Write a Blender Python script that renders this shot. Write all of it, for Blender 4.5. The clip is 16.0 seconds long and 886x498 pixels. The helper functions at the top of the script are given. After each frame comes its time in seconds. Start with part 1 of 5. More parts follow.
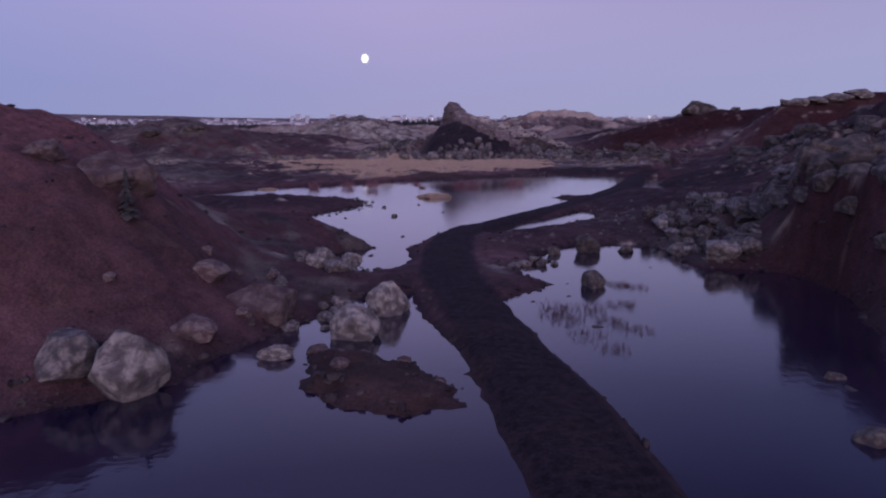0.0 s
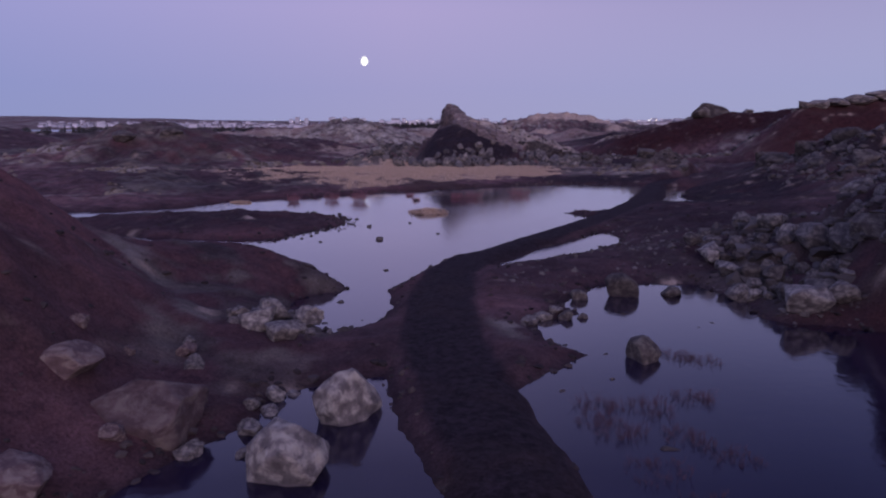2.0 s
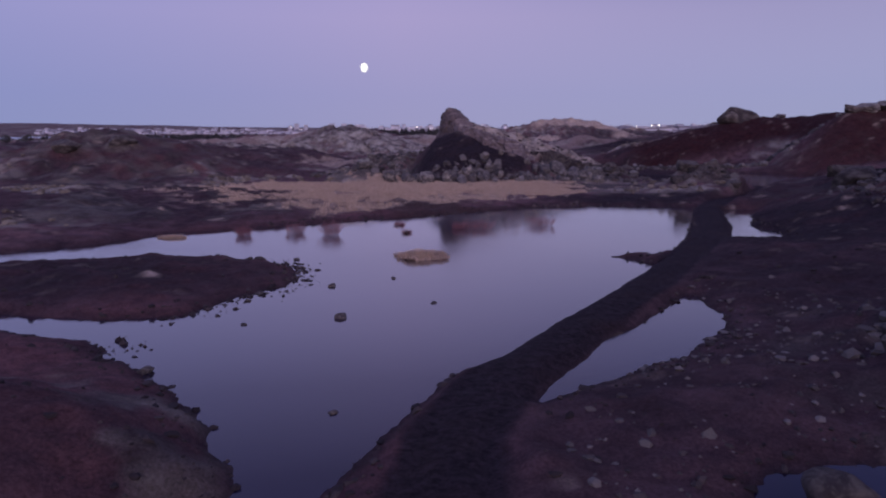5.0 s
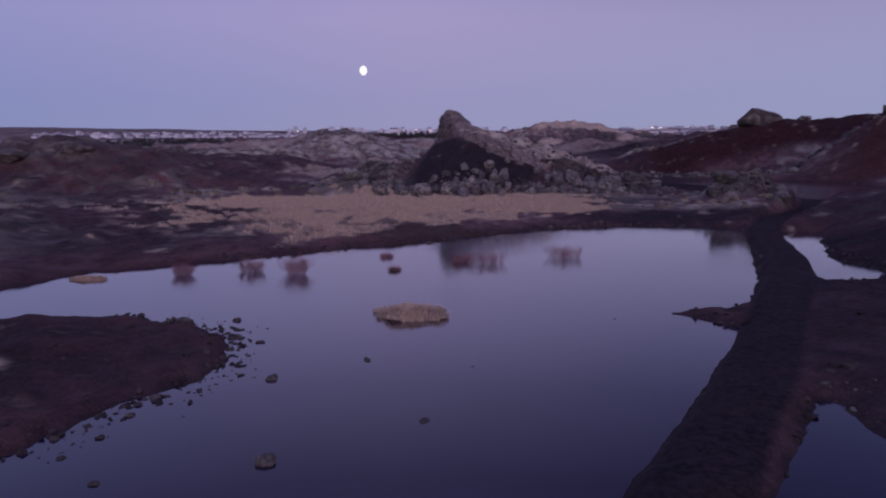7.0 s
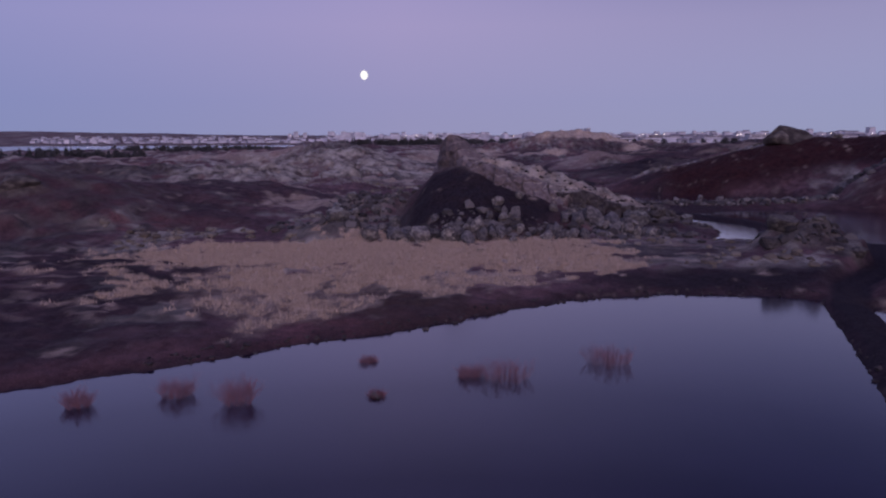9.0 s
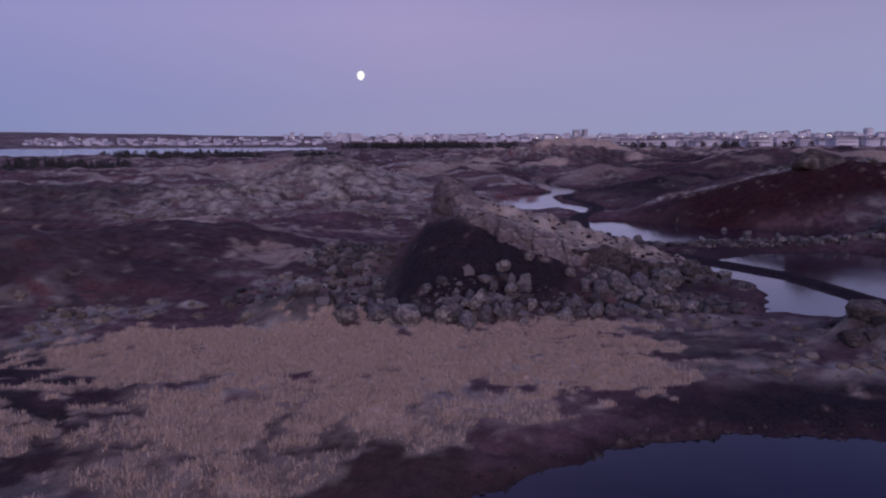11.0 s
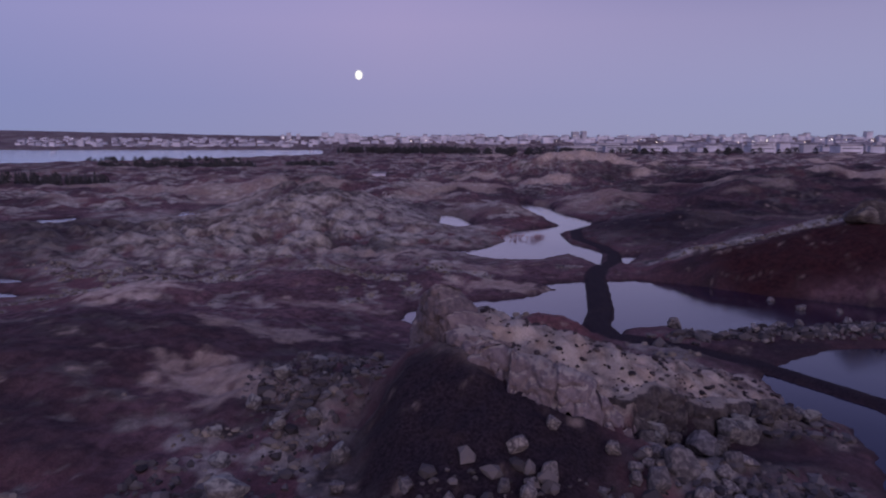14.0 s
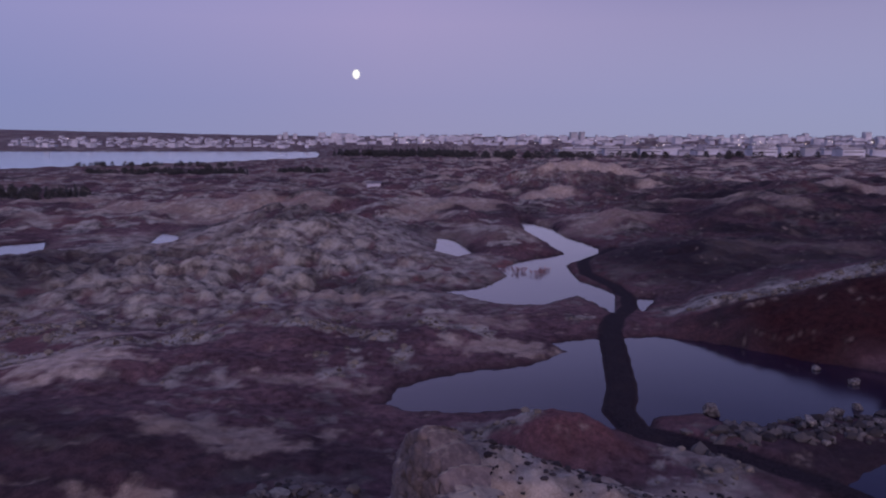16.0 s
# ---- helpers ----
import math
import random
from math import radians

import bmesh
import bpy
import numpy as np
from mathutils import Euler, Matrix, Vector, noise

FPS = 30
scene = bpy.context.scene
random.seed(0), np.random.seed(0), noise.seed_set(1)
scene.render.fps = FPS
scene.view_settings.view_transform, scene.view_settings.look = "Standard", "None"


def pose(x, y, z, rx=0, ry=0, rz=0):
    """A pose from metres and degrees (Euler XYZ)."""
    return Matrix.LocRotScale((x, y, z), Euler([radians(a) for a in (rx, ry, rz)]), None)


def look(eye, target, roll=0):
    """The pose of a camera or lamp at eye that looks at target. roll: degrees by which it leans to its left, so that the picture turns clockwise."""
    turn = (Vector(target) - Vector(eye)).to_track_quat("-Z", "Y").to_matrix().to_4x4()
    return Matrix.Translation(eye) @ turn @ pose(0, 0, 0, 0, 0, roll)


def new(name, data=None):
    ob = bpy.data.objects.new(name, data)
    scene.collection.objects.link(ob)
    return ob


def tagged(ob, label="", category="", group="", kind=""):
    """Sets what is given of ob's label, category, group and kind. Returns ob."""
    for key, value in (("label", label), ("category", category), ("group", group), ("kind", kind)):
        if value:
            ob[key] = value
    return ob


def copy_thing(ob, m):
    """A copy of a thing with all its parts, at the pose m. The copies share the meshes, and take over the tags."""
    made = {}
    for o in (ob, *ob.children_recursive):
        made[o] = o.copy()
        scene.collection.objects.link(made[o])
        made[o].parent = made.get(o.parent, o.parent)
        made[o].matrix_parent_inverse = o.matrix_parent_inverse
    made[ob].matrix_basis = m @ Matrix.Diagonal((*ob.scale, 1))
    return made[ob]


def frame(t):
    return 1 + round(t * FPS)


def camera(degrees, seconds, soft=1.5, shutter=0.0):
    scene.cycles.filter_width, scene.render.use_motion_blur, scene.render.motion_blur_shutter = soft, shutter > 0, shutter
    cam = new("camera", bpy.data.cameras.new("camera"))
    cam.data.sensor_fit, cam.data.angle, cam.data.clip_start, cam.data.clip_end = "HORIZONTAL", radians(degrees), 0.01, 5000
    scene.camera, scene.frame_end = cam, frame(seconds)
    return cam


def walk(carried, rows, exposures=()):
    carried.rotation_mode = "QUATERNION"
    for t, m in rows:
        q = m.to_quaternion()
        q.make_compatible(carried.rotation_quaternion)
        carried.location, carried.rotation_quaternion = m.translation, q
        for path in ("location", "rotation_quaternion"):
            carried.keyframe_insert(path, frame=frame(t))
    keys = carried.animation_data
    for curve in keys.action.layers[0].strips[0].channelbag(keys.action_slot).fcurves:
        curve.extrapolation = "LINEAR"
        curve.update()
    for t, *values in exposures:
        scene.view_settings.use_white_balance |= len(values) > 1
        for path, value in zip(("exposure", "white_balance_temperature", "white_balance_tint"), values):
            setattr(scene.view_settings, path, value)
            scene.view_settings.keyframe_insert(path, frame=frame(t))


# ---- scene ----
cam = camera(64.0, 16.0, soft=2.2)
PATH = [
    (0, (-0.391, 4.849, 5.942), (-0.397, 6.818, 5.592), -0.0),
    (0.5, (-0.316, 6.561, 5.968), (-0.321, 8.531, 5.62), -0.0),
    (1, (-0.27, 8.363, 5.974), (-0.276, 10.333, 5.628), -0.0),
    (1.5, (-0.222, 10.359, 6.027), (-0.228, 12.329, 5.682), -0.0),
    (2, (-0.148, 12.489, 6.058), (-0.153, 14.46, 5.715), -0.0),
    (2.5, (-0.104, 14.771, 6.1), (-0.11, 16.742, 5.759), -0.1),
    (3, (-0.044, 17.165, 6.121), (-0.05, 19.136, 5.783), -0.0),
    (3.5, (0.004, 19.583, 6.14), (-0.001, 21.555, 5.804), -0.1),
    (4, (-0.036, 22.073, 6.145), (-0.041, 24.045, 5.811), -0.1),
    (6.5, (-0.194, 34.355, 6.354), (-0.201, 36.33, 6.037), -0.2),
    (7, (-0.062, 36.903, 6.479), (-0.067, 38.878, 6.16), -0.3),
    (7.5, (-0.181, 39.289, 6.947), (-0.188, 41.262, 6.624), -0.2),
    (8, (-0.255, 41.937, 7.464), (-0.262, 43.912, 7.148), -0.2),
    (8.5, (-0.188, 44.475, 8.054), (-0.195, 46.451, 7.747), -0.2),
    (11, (0.092, 58.463, 12.297), (0.094, 60.439, 11.99), -0.2),
    (11.5, (0.207, 61.032, 13.165), (0.208, 63.008, 12.859), -0.1),
    (12, (0.288, 63.68, 14.08), (0.291, 65.656, 13.774), -0.1),
    (12.5, (0.394, 66.418, 15.007), (0.398, 68.394, 14.699), -0.0),
    (13, (0.43, 69.195, 15.986), (0.436, 71.171, 15.679), 0.0),
    (13.5, (0.495, 72.059, 16.968), (0.503, 74.035, 16.66), 0.1),
    (14, (0.618, 74.894, 18.03), (0.627, 76.87, 17.721), 0.1),
    (14.5, (0.682, 77.783, 19.179), (0.691, 79.759, 18.869), 0.1),
    (15, (0.744, 80.827, 20.291), (0.756, 82.803, 19.981), 0.2),
    (15.5, (0.843, 83.551, 21.316), (0.857, 85.526, 21.004), 0.2),
    (16, (0.926, 86.474, 22.278), (0.942, 88.45, 21.966), 0.2),
]
walk(cam, [(t, look(eye, target, roll)) for t, eye, target, roll in PATH], [(0, 0.17), (4, 0.15), (6.5, -0.02), (16, -0.05)])

# ---- light: clear twilight after sunset, the glow behind the camera, the moon just risen ahead ----
world = bpy.data.worlds.new("dusk")
scene.world = world
world.use_nodes = True
wt = world.node_tree
wt.nodes.clear()


def ramp_of(tree, stops):
    r = tree.nodes.new("ShaderNodeValToRGB")
    el = r.color_ramp.elements
    while len(el) < len(stops):
        el.new(0.5)
    for e, (p, c) in zip(el, stops):
        e.position, e.color = p, (*c, 1)
    return r


w_out = wt.nodes.new("ShaderNodeOutputWorld")
w_bg = wt.nodes.new("ShaderNodeBackground")
w_co = wt.nodes.new("ShaderNodeTexCoord")
w_sep = wt.nodes.new("ShaderNodeSeparateXYZ")
wt.links.new(w_co.outputs["Generated"], w_sep.inputs[0])
# by height: the earth's shadow low down, the rosy belt above it, then blue
east = ramp_of(wt, [(0.0, (0.33, 0.325, 0.54)), (0.05, (0.335, 0.325, 0.565)), (0.15, (0.40, 0.35, 0.61)), (0.30, (0.345, 0.31, 0.61)), (0.52, (0.22, 0.205, 0.48)), (1.0, (0.18, 0.175, 0.44))])
west = ramp_of(wt, [(0.0, (0.95, 0.55, 0.42)), (0.12, (0.80, 0.52, 0.50)), (0.35, (0.47, 0.39, 0.62)), (0.6, (0.28, 0.25, 0.50)), (1.0, (0.18, 0.175, 0.44))])
wt.links.new(w_sep.outputs["Z"], east.inputs[0])
wt.links.new(w_sep.outputs["Z"], west.inputs[0])
w_az = wt.nodes.new("ShaderNodeMapRange")
w_az.interpolation_type = "SMOOTHSTEP"
w_az.inputs["From Min"].default_value, w_az.inputs["From Max"].default_value = 0.55, -0.9
wt.links.new(w_sep.outputs["Y"], w_az.inputs["Value"])
w_mix = wt.nodes.new("ShaderNodeMix")
w_mix.data_type = "RGBA"
wt.links.new(w_az.outputs[0], w_mix.inputs["Factor"])
wt.links.new(east.outputs[0], w_mix.inputs["A"])
wt.links.new(west.outputs[0], w_mix.inputs["B"])
# the north side, to the left, is a little bluer than the south side
w_lr = wt.nodes.new("ShaderNodeMapRange")
w_lr.inputs["From Min"].default_value, w_lr.inputs["From Max"].default_value = -0.6, 0.6
wt.links.new(w_sep.outputs["X"], w_lr.inputs["Value"])
side = ramp_of(wt, [(0.0, (0.76, 0.88, 0.98)), (0.45, (1.0, 0.99, 1.0)), (1.0, (1.0, 1.08, 1.02))])
wt.links.new(w_lr.outputs[0], side.inputs[0])
w_mul = wt.nodes.new("ShaderNodeMix")
w_mul.data_type, w_mul.blend_type = "RGBA", "MULTIPLY"
w_mul.inputs["Factor"].default_value = 1.0
wt.links.new(w_mix.outputs["Result"], w_mul.inputs["A"])
wt.links.new(side.outputs[0], w_mul.inputs["B"])
# high up, the south side is deeper than the north
w_hi = wt.nodes.new("ShaderNodeMapRange")
w_hi.interpolation_type = "SMOOTHSTEP"
w_hi.inputs["From Min"].default_value, w_hi.inputs["From Max"].default_value = 0.03, 0.42
wt.links.new(w_sep.outputs["Z"], w_hi.inputs["Value"])
w_south = wt.nodes.new("ShaderNodeMapRange")
w_south.interpolation_type = "SMOOTHSTEP"
w_south.inputs["From Min"].default_value, w_south.inputs["From Max"].default_value = -0.15, 0.52
wt.links.new(w_sep.outputs["X"], w_south.inputs["Value"])
w_fac = wt.nodes.new("ShaderNodeMath")
w_fac.operation = "MULTIPLY"
wt.links.new(w_hi.outputs[0], w_fac.inputs[0])
wt.links.new(w_south.outputs[0], w_fac.inputs[1])
w_deep = wt.nodes.new("ShaderNodeMix")
w_deep.data_type, w_deep.blend_type = "RGBA", "MULTIPLY"
w_deep.inputs["B"].default_value = (0.34, 0.38, 0.51, 1)
wt.links.new(w_fac.outputs[0], w_deep.inputs["Factor"])
wt.links.new(w_mul.outputs["Result"], w_deep.inputs["A"])
wt.links.new(w_deep.outputs["Result"], w_bg.inputs["Color"])
w_bg.inputs["Strength"].default_value = 0.93
wt.links.new(w_bg.outputs[0], w_out.inputs[0])

sun_data = bpy.data.lights.new("afterglow", "SUN")
sun_data.energy, sun_data.angle, sun_data.color = 1.12, radians(60), (0.90, 0.68, 1.0)
sun = new("afterglow", sun_data)
sun.matrix_world = look((30, -100, 26), (0, 0, 0))

# ---- noise on arrays ----
_rng = np.random.RandomState(7)
_perm = np.tile(_rng.permutation(512), 3)
_gr = _rng.rand(512) * 2 * np.pi
_gx, _gy = np.cos(_gr), np.sin(_gr)


def perlin(x, y):
    xi, yi = np.floor(x).astype(int), np.floor(y).astype(int)
    fx, fy = x - xi, y - yi
    u, v = fx * fx * fx * (fx * (fx * 6 - 15) + 10), fy * fy * fy * (fy * (fy * 6 - 15) + 10)

    def g(ix, iy, dx, dy):
        h = _perm[(_perm[ix & 511] + iy) & 511]
        return _gx[h] * dx + _gy[h] * dy

    a = g(xi, yi, fx, fy) * (1 - u) + g(xi + 1, yi, fx - 1, fy) * u
    b = g(xi, yi + 1, fx, fy - 1) * (1 - u) + g(xi + 1, yi + 1, fx - 1, fy - 1) * u
    return 1.5 * (a * (1 - v) + b * v)


def fbm(x, y, size, octaves=4, seed=0.0, rough=0.5):
    x, y = np.asarray(x, float) / size + seed * 17.3, np.asarray(y, float) / size - seed * 9.7
    s, a = 0.0, 1.0
    for _ in range(octaves):
        s = s + a * perlin(x, y)
        x, y, a = x * 2.03 + 3.1, y * 2.03 - 1.7, a * rough
    return s


def sstep(a, b, v):
    t = np.clip((v - a) / (b - a), 0, 1)
    return t * t * (3 - 2 * t)


# ---- the plan: ponds, banks, track and hills ----
PONDS = dict(
    near_left=[(-10.5, 17.6), (-9.4, 18.4), (-8.7, 19.1), (-7.4, 19.6), (-6.6, 20.4), (-6.6, 21.8), (-5.6, 23.6), (-4.7, 25.2), (-4.1, 26.5), (-3.5, 28.2), (-2.6, 28.6), (-1.7, 29), (-1.1, 26), (-.4, 24), (.15, 22), (.5, 19.1), (.8, 17.2), (.95, 15.4), (1.2, 12), (1.5, 8), (0, 4), (-8, 2), (-14, 8), (-14, 15)],
    near_right=[(1.3, 27.8), (2.3, 23.4), (3.05, 20.1), (3.4, 17.7), (3.55, 15.5), (4, 12), (4.5, 6), (9, 2), (14, 6), (9.5, 11), (8.8, 15), (9.2, 18.5), (10.3, 21), (12.2, 25), (13.6, 29), (13.2, 32.8), (12.2, 33.4), (10.6, 33.6), (10, 34.8), (10.2, 36.8), (9.9, 38.2), (9.2, 39.2), (8, 39.6), (6.5, 39.2), (5.3, 38.6), (4.5, 37.2), (4, 36.3), (4.3, 34.8), (3.2, 34.2), (2.6, 33.6), (2.9, 32), (3.7, 30.7), (2.4, 29.2)],
    lake=[(-34, 60), (-24, 62.8), (-20, 65.5), (-17, 70.3), (-11.6, 73.3), (-6.2, 77), (-1, 79.5), (3.6, 83.1), (7.5, 85.3), (13, 86.6), (18, 86), (20.2, 84.8), (16.5, 74.8), (13.9, 68), (9.4, 59.2), (6.9, 54.9), (4.7, 51.4), (3.1, 48.8), (1.2, 45.6), (-.1, 44.3), (-1.5, 40.5), (-2.4, 38.2), (-1.9, 35.7), (-2.4, 34), (-3.5, 32.6), (-4.4, 34), (-5.5, 36), (-5.2, 36.9), (-3.7, 37.9), (-3.9, 38.9), (-5.2, 41.3), (-6.8, 43.5), (-11, 47.7), (-15.3, 49), (-20, 49.3), (-34, 49)],
    strip=[(1.9, 42.4), (3.2, 45.2), (4.6, 47.4), (5.9, 48.8), (7.5, 51.1), (9.1, 53.4), (9.5, 53.2), (9.1, 51.6), (9.4, 50.9), (8.2, 48.2), (6.4, 45.9), (4.0, 44.2)],
    bend=[(21.5, 82.8), (24.6, 83), (22, 78), (20, 73.2), (20.8, 70), (19.2, 67.3), (16.6, 67.3), (17.8, 71.5)],
    behind_crag=[(26.2, 128.4), (34.6, 134.2), (44, 134.2), (52, 128), (50, 112), (36, 104), (27, 106), (23.3, 107.5), (23.9, 109.5), (25.8, 113), (26.6, 116.9), (24.6, 121), (25, 126)],
    causeway_pond=[(-3.5, 143.6), (-2.5, 147.3), (0, 149.6), (5.1, 152.4), (9.5, 153.3), (11.5, 155.2), (14.5, 158.5), (13.7, 161.4), (18, 163), (22.2, 163.6), (26, 164.0), (30.2, 162.4), (33.4, 159.8), (38.6, 155.2), (44.1, 151.6), (49, 149), (50, 144), (44, 141.4), (37, 140.8), (31.3, 140.5), (28, 139.6), (25, 138.5), (22.3, 141.5), (18.7, 141.1), (17, 138), (13, 138.5), (11.4, 141.5), (8.2, 142.5), (2.1, 141.5), (-1, 142)],
    winding=[(1.4, 188.1), (7.3, 189.3), (12.4, 198.8), (11.2, 206.3), (20.7, 218.0), (25.6, 221.3), (22.0, 254.3), (23.3, 277.6), (29.1, 265.3), (29.7, 244.7), (33.6, 228.4), (32.0, 221.3), (23.4, 209.1), (23.0, 196.6), (26.5, 186.3), (23.6, 174.6), (22.6, 179.4), (21.0, 185.3), (15.1, 179.3), (9.0, 179.9)],
    small_one=[(1, 244.3), (4.2, 242.6), (8.1, 221.1), (4.7, 217.8), (.5, 224.4)],
    small_two=[(61.1, 280), (69.9, 283), (67.8, 269.4), (59.5, 269)],
    small_three=[(27.8, 184.5), (31.4, 183.2), (27.6, 175.8)],
    small_four=[(-57.9, 227.3), (-62.8, 250), (-57, 245), (-53, 227.4)],
    small_five=[(-98, 222), (-82.2, 236), (-76.8, 224.6), (-78.5, 213.9), (-98, 206)],
    small_six=[(-72, 170), (-62, 168.5), (-55, 165.5), (-50.5, 161.5), (-56, 160.6), (-72, 162.5)],
    small_seven=[(-72, 158.4), (-58, 158), (-50, 156.6), (-46.6, 153.9), (-51, 152.2), (-72, 151.5)],
    far_lake=[(-290, 541), (-209, 647), (-126, 834), (-150, 1000), (-184, 1179), (-396, 1149), (-700, 1100), (-1000, 900), (-600, 500)],
)
BANKS = [
    [(-34, 54.5), (-20.8, 52.4), (-16, 50.6), (-11.6, 49.8), (-8.9, 50.6), (-8.4, 52.3), (-7.4, 54), (-6.4, 56), (-7.2, 59.4), (-8.6, 60.6), (-11.3, 61.8), (-15.8, 61.4), (-19.3, 61), (-23.6, 57.8), (-34, 57)],
    [(-4.2, 23.0), (-2.6, 22.7), (-1.1, 21.7), (-.2, 20.4), (.25, 19.0), (-1.2, 18.6), (-2.7, 18.8), (-3.7, 20.3)],
    [(10.6, 59.8), (9.4, 60.3), (9.0, 61.3), (8.2, 61.9), (8.6, 62.3), (9.6, 62.7), (10.6, 62.8), (12.2, 64.2)],
]
PUDDLE = [(10.35, 61.7), (10.9, 61.75), (11.1, 62.2), (10.5, 62.25)]
TRACK = [(2.9, 4), (2.2, 15.4), (1.65, 20.2), (.5, 27), (-.2, 31), (-.3, 35.3), (.05, 40), (1.35, 43.8), (4.3, 48.7), (8.0, 54.5), (11.2, 60.3), (15.3, 67.6), (18, 74), (20.7, 82.6), (23.4, 87.5), (29.6, 93.6), (34, 102), (32.8, 110), (31, 121), (27, 128), (21.5, 133.5), (16.2, 137.2), (15.9, 142), (17.5, 147), (19.4, 157), (20.8, 165.5), (22.8, 171.5), (26.2, 177), (27.6, 183), (27.4, 190), (25.2, 200), (27, 212), (36, 226)]
# x, y, height, half widths, steepness
MOUNDS = [
    (-15.5, 28.5, 5.3, 6.6, 9, 1.3), (20.3, 34, 4.6, 5.6, 10, 1.6), (46, 68, 6.2, 14, 18, 1.0), (25, 97, .7, 3.2, 3, 1.3), (-10.6, 24.4, 1.1, 2.6, 3.2, 1.2), (18.0, 22, 7.0, 5.4, 9, 1.6), (-8, 38.5, .9, 4, 3, 1.2), (-8.8, 103.4, 1.2, 3.6, 2.2, 1.3),
    (-41, 112, 4.8, 13, 9, 1.1), (-26, 127, 3.0, 13, 11, 1.2), (-6.8, 119.5, 1.6, 5, 5, 1.2), (9.5, 134, 2.6, 4.5, 3.5, 1.3),
    (60, 386, 9, 42, 26, 1.0), (-29, 230, 5.4, 20, 22, 1.0), (97, 275, 5.2, 30, 20, 1.0), (-38, 300, 5, 45, 25, 1.0),
    (-2, 288, 1.0, 30, 18, 1.0), (14, 236, 2.6, 9, 14, 1.2), (-33, 148, 1.0, 8, 8, 1.0), (50, 205, 2.2, 18, 22, 1.0),
    (52, 262, 3.0, 26, 12, 1.0), (-75, 190, 2.5, 18, 16, 1.0), (-110, 150, 5, 40, 30, 1.0), (120, 90, 10, 50, 50, 1.0), (150, 330, 7, 60, 40, 1.0),
    (-55, 34, 4, 20, 22, 1.0), (-8, -40, 2, 25, 20, 1.0),
]
# crests: points with heights, slope, rounding
CREST_CRAG = [(2.8, 119.0, 7.4), (5, 118.0, 6.9), (10, 117.0, 5.6), (16, 119.2, 3.6), (21, 122.5, 2.0), (24.5, 125, .8)]
CREST_SCREE = [(-1.2, 118.2, 4.4), (.2, 115.9, 6.0), (1.4, 113.8, 6.3), (2.6, 111.6, 5.6), (4.9, 110.5, 4.3), (8, 110.0, 3.6), (9.2, 110.2, 2.9), (10.4, 110.6, 1.8), (11.4, 111.2, .7)]
STEP_LINE = [(9.5, 110.2), (11.2, 112.0), (13.2, 114.3), (14.8, 114.2), (16.2, 114.3), (18, 115.8), (20, 117.4), (22.3, 118.8), (24.6, 118.6)]
CREST_RED = [(29, 169, 1.1), (37.3, 165.5, 3.9), (48, 163.8, 6.6), (55.4, 163.8, 8.6), (66, 161, 8.8), (73, 152, 9.8), (92, 142, 12.3), (150, 140, 13)]
CREST_CAP = [(60.8, 138.5, 7.4), (62.2, 137.2, 9.2), (69, 138, 10.0), (80, 140, 11.7), (105, 142, 13.5)]


def seg_dist(x, y, pts, closed):
    """Distance to a polyline, and, closed, whether inside it."""
    best = np.full(x.shape, 1e9)
    inside = np.zeros(x.shape, bool)
    n = len(pts)
    for i in range(n if closed else n - 1):
        (ax, ay), (bx, by) = pts[i][:2], pts[(i + 1) % n][:2]
        dx, dy = bx - ax, by - ay
        t = np.clip(((x - ax) * dx + (y - ay) * dy) / (dx * dx + dy * dy), 0, 1)
        best = np.minimum(best, (x - ax - t * dx) ** 2 + (y - ay - t * dy) ** 2)
        if closed and ay != by:
            inside ^= ((ay > y) != (by > y)) & (x < (bx - ax) * (y - ay) / (by - ay) + ax)
    return np.sqrt(best), inside


def poly_sd(x, y, pts, reach=60.0):
    """Signed distance to a closed outline, plus inside; far away it is just large and negative."""
    xs, ys = [p[0] for p in pts], [p[1] for p in pts]
    m = (x > min(xs) - reach) & (x < max(xs) + reach) & (y > min(ys) - reach) & (y < max(ys) + reach)
    out = np.full(x.shape, -reach)
    if m.any():
        d, ins = seg_dist(x[m], y[m], pts, True)
        out[m] = np.maximum(np.where(ins, d, -d), -reach)
    return out


def crest_height(x, y, crest, slope, rounding):
    z = np.full(x.shape, -50.0)
    dmin = np.full(x.shape, 1e9)
    for (ax, ay, az), (bx, by, bz) in zip(crest, crest[1:]):
        dx, dy = bx - ax, by - ay
        t = np.clip(((x - ax) * dx + (y - ay) * dy) / (dx * dx + dy * dy), 0, 1)
        d = np.hypot(x - ax - t * dx, y - ay - t * dy)
        dd = np.sqrt(d * d + rounding ** 2) - rounding
        z = np.maximum(z, az + (bz - az) * t - slope * dd)
        dmin = np.minimum(dmin, d)
    return z, dmin


def blob(x, y, cx, cy, rx, ry, power=1.0, turn=0.0):
    c, s = math.cos(radians(turn)), math.sin(radians(turn))
    u, v = ((x - cx) * c + (y - cy) * s) / rx, (-(x - cx) * s + (y - cy) * c) / ry
    return np.exp(-np.power(u * u + v * v + 1e-9, power))


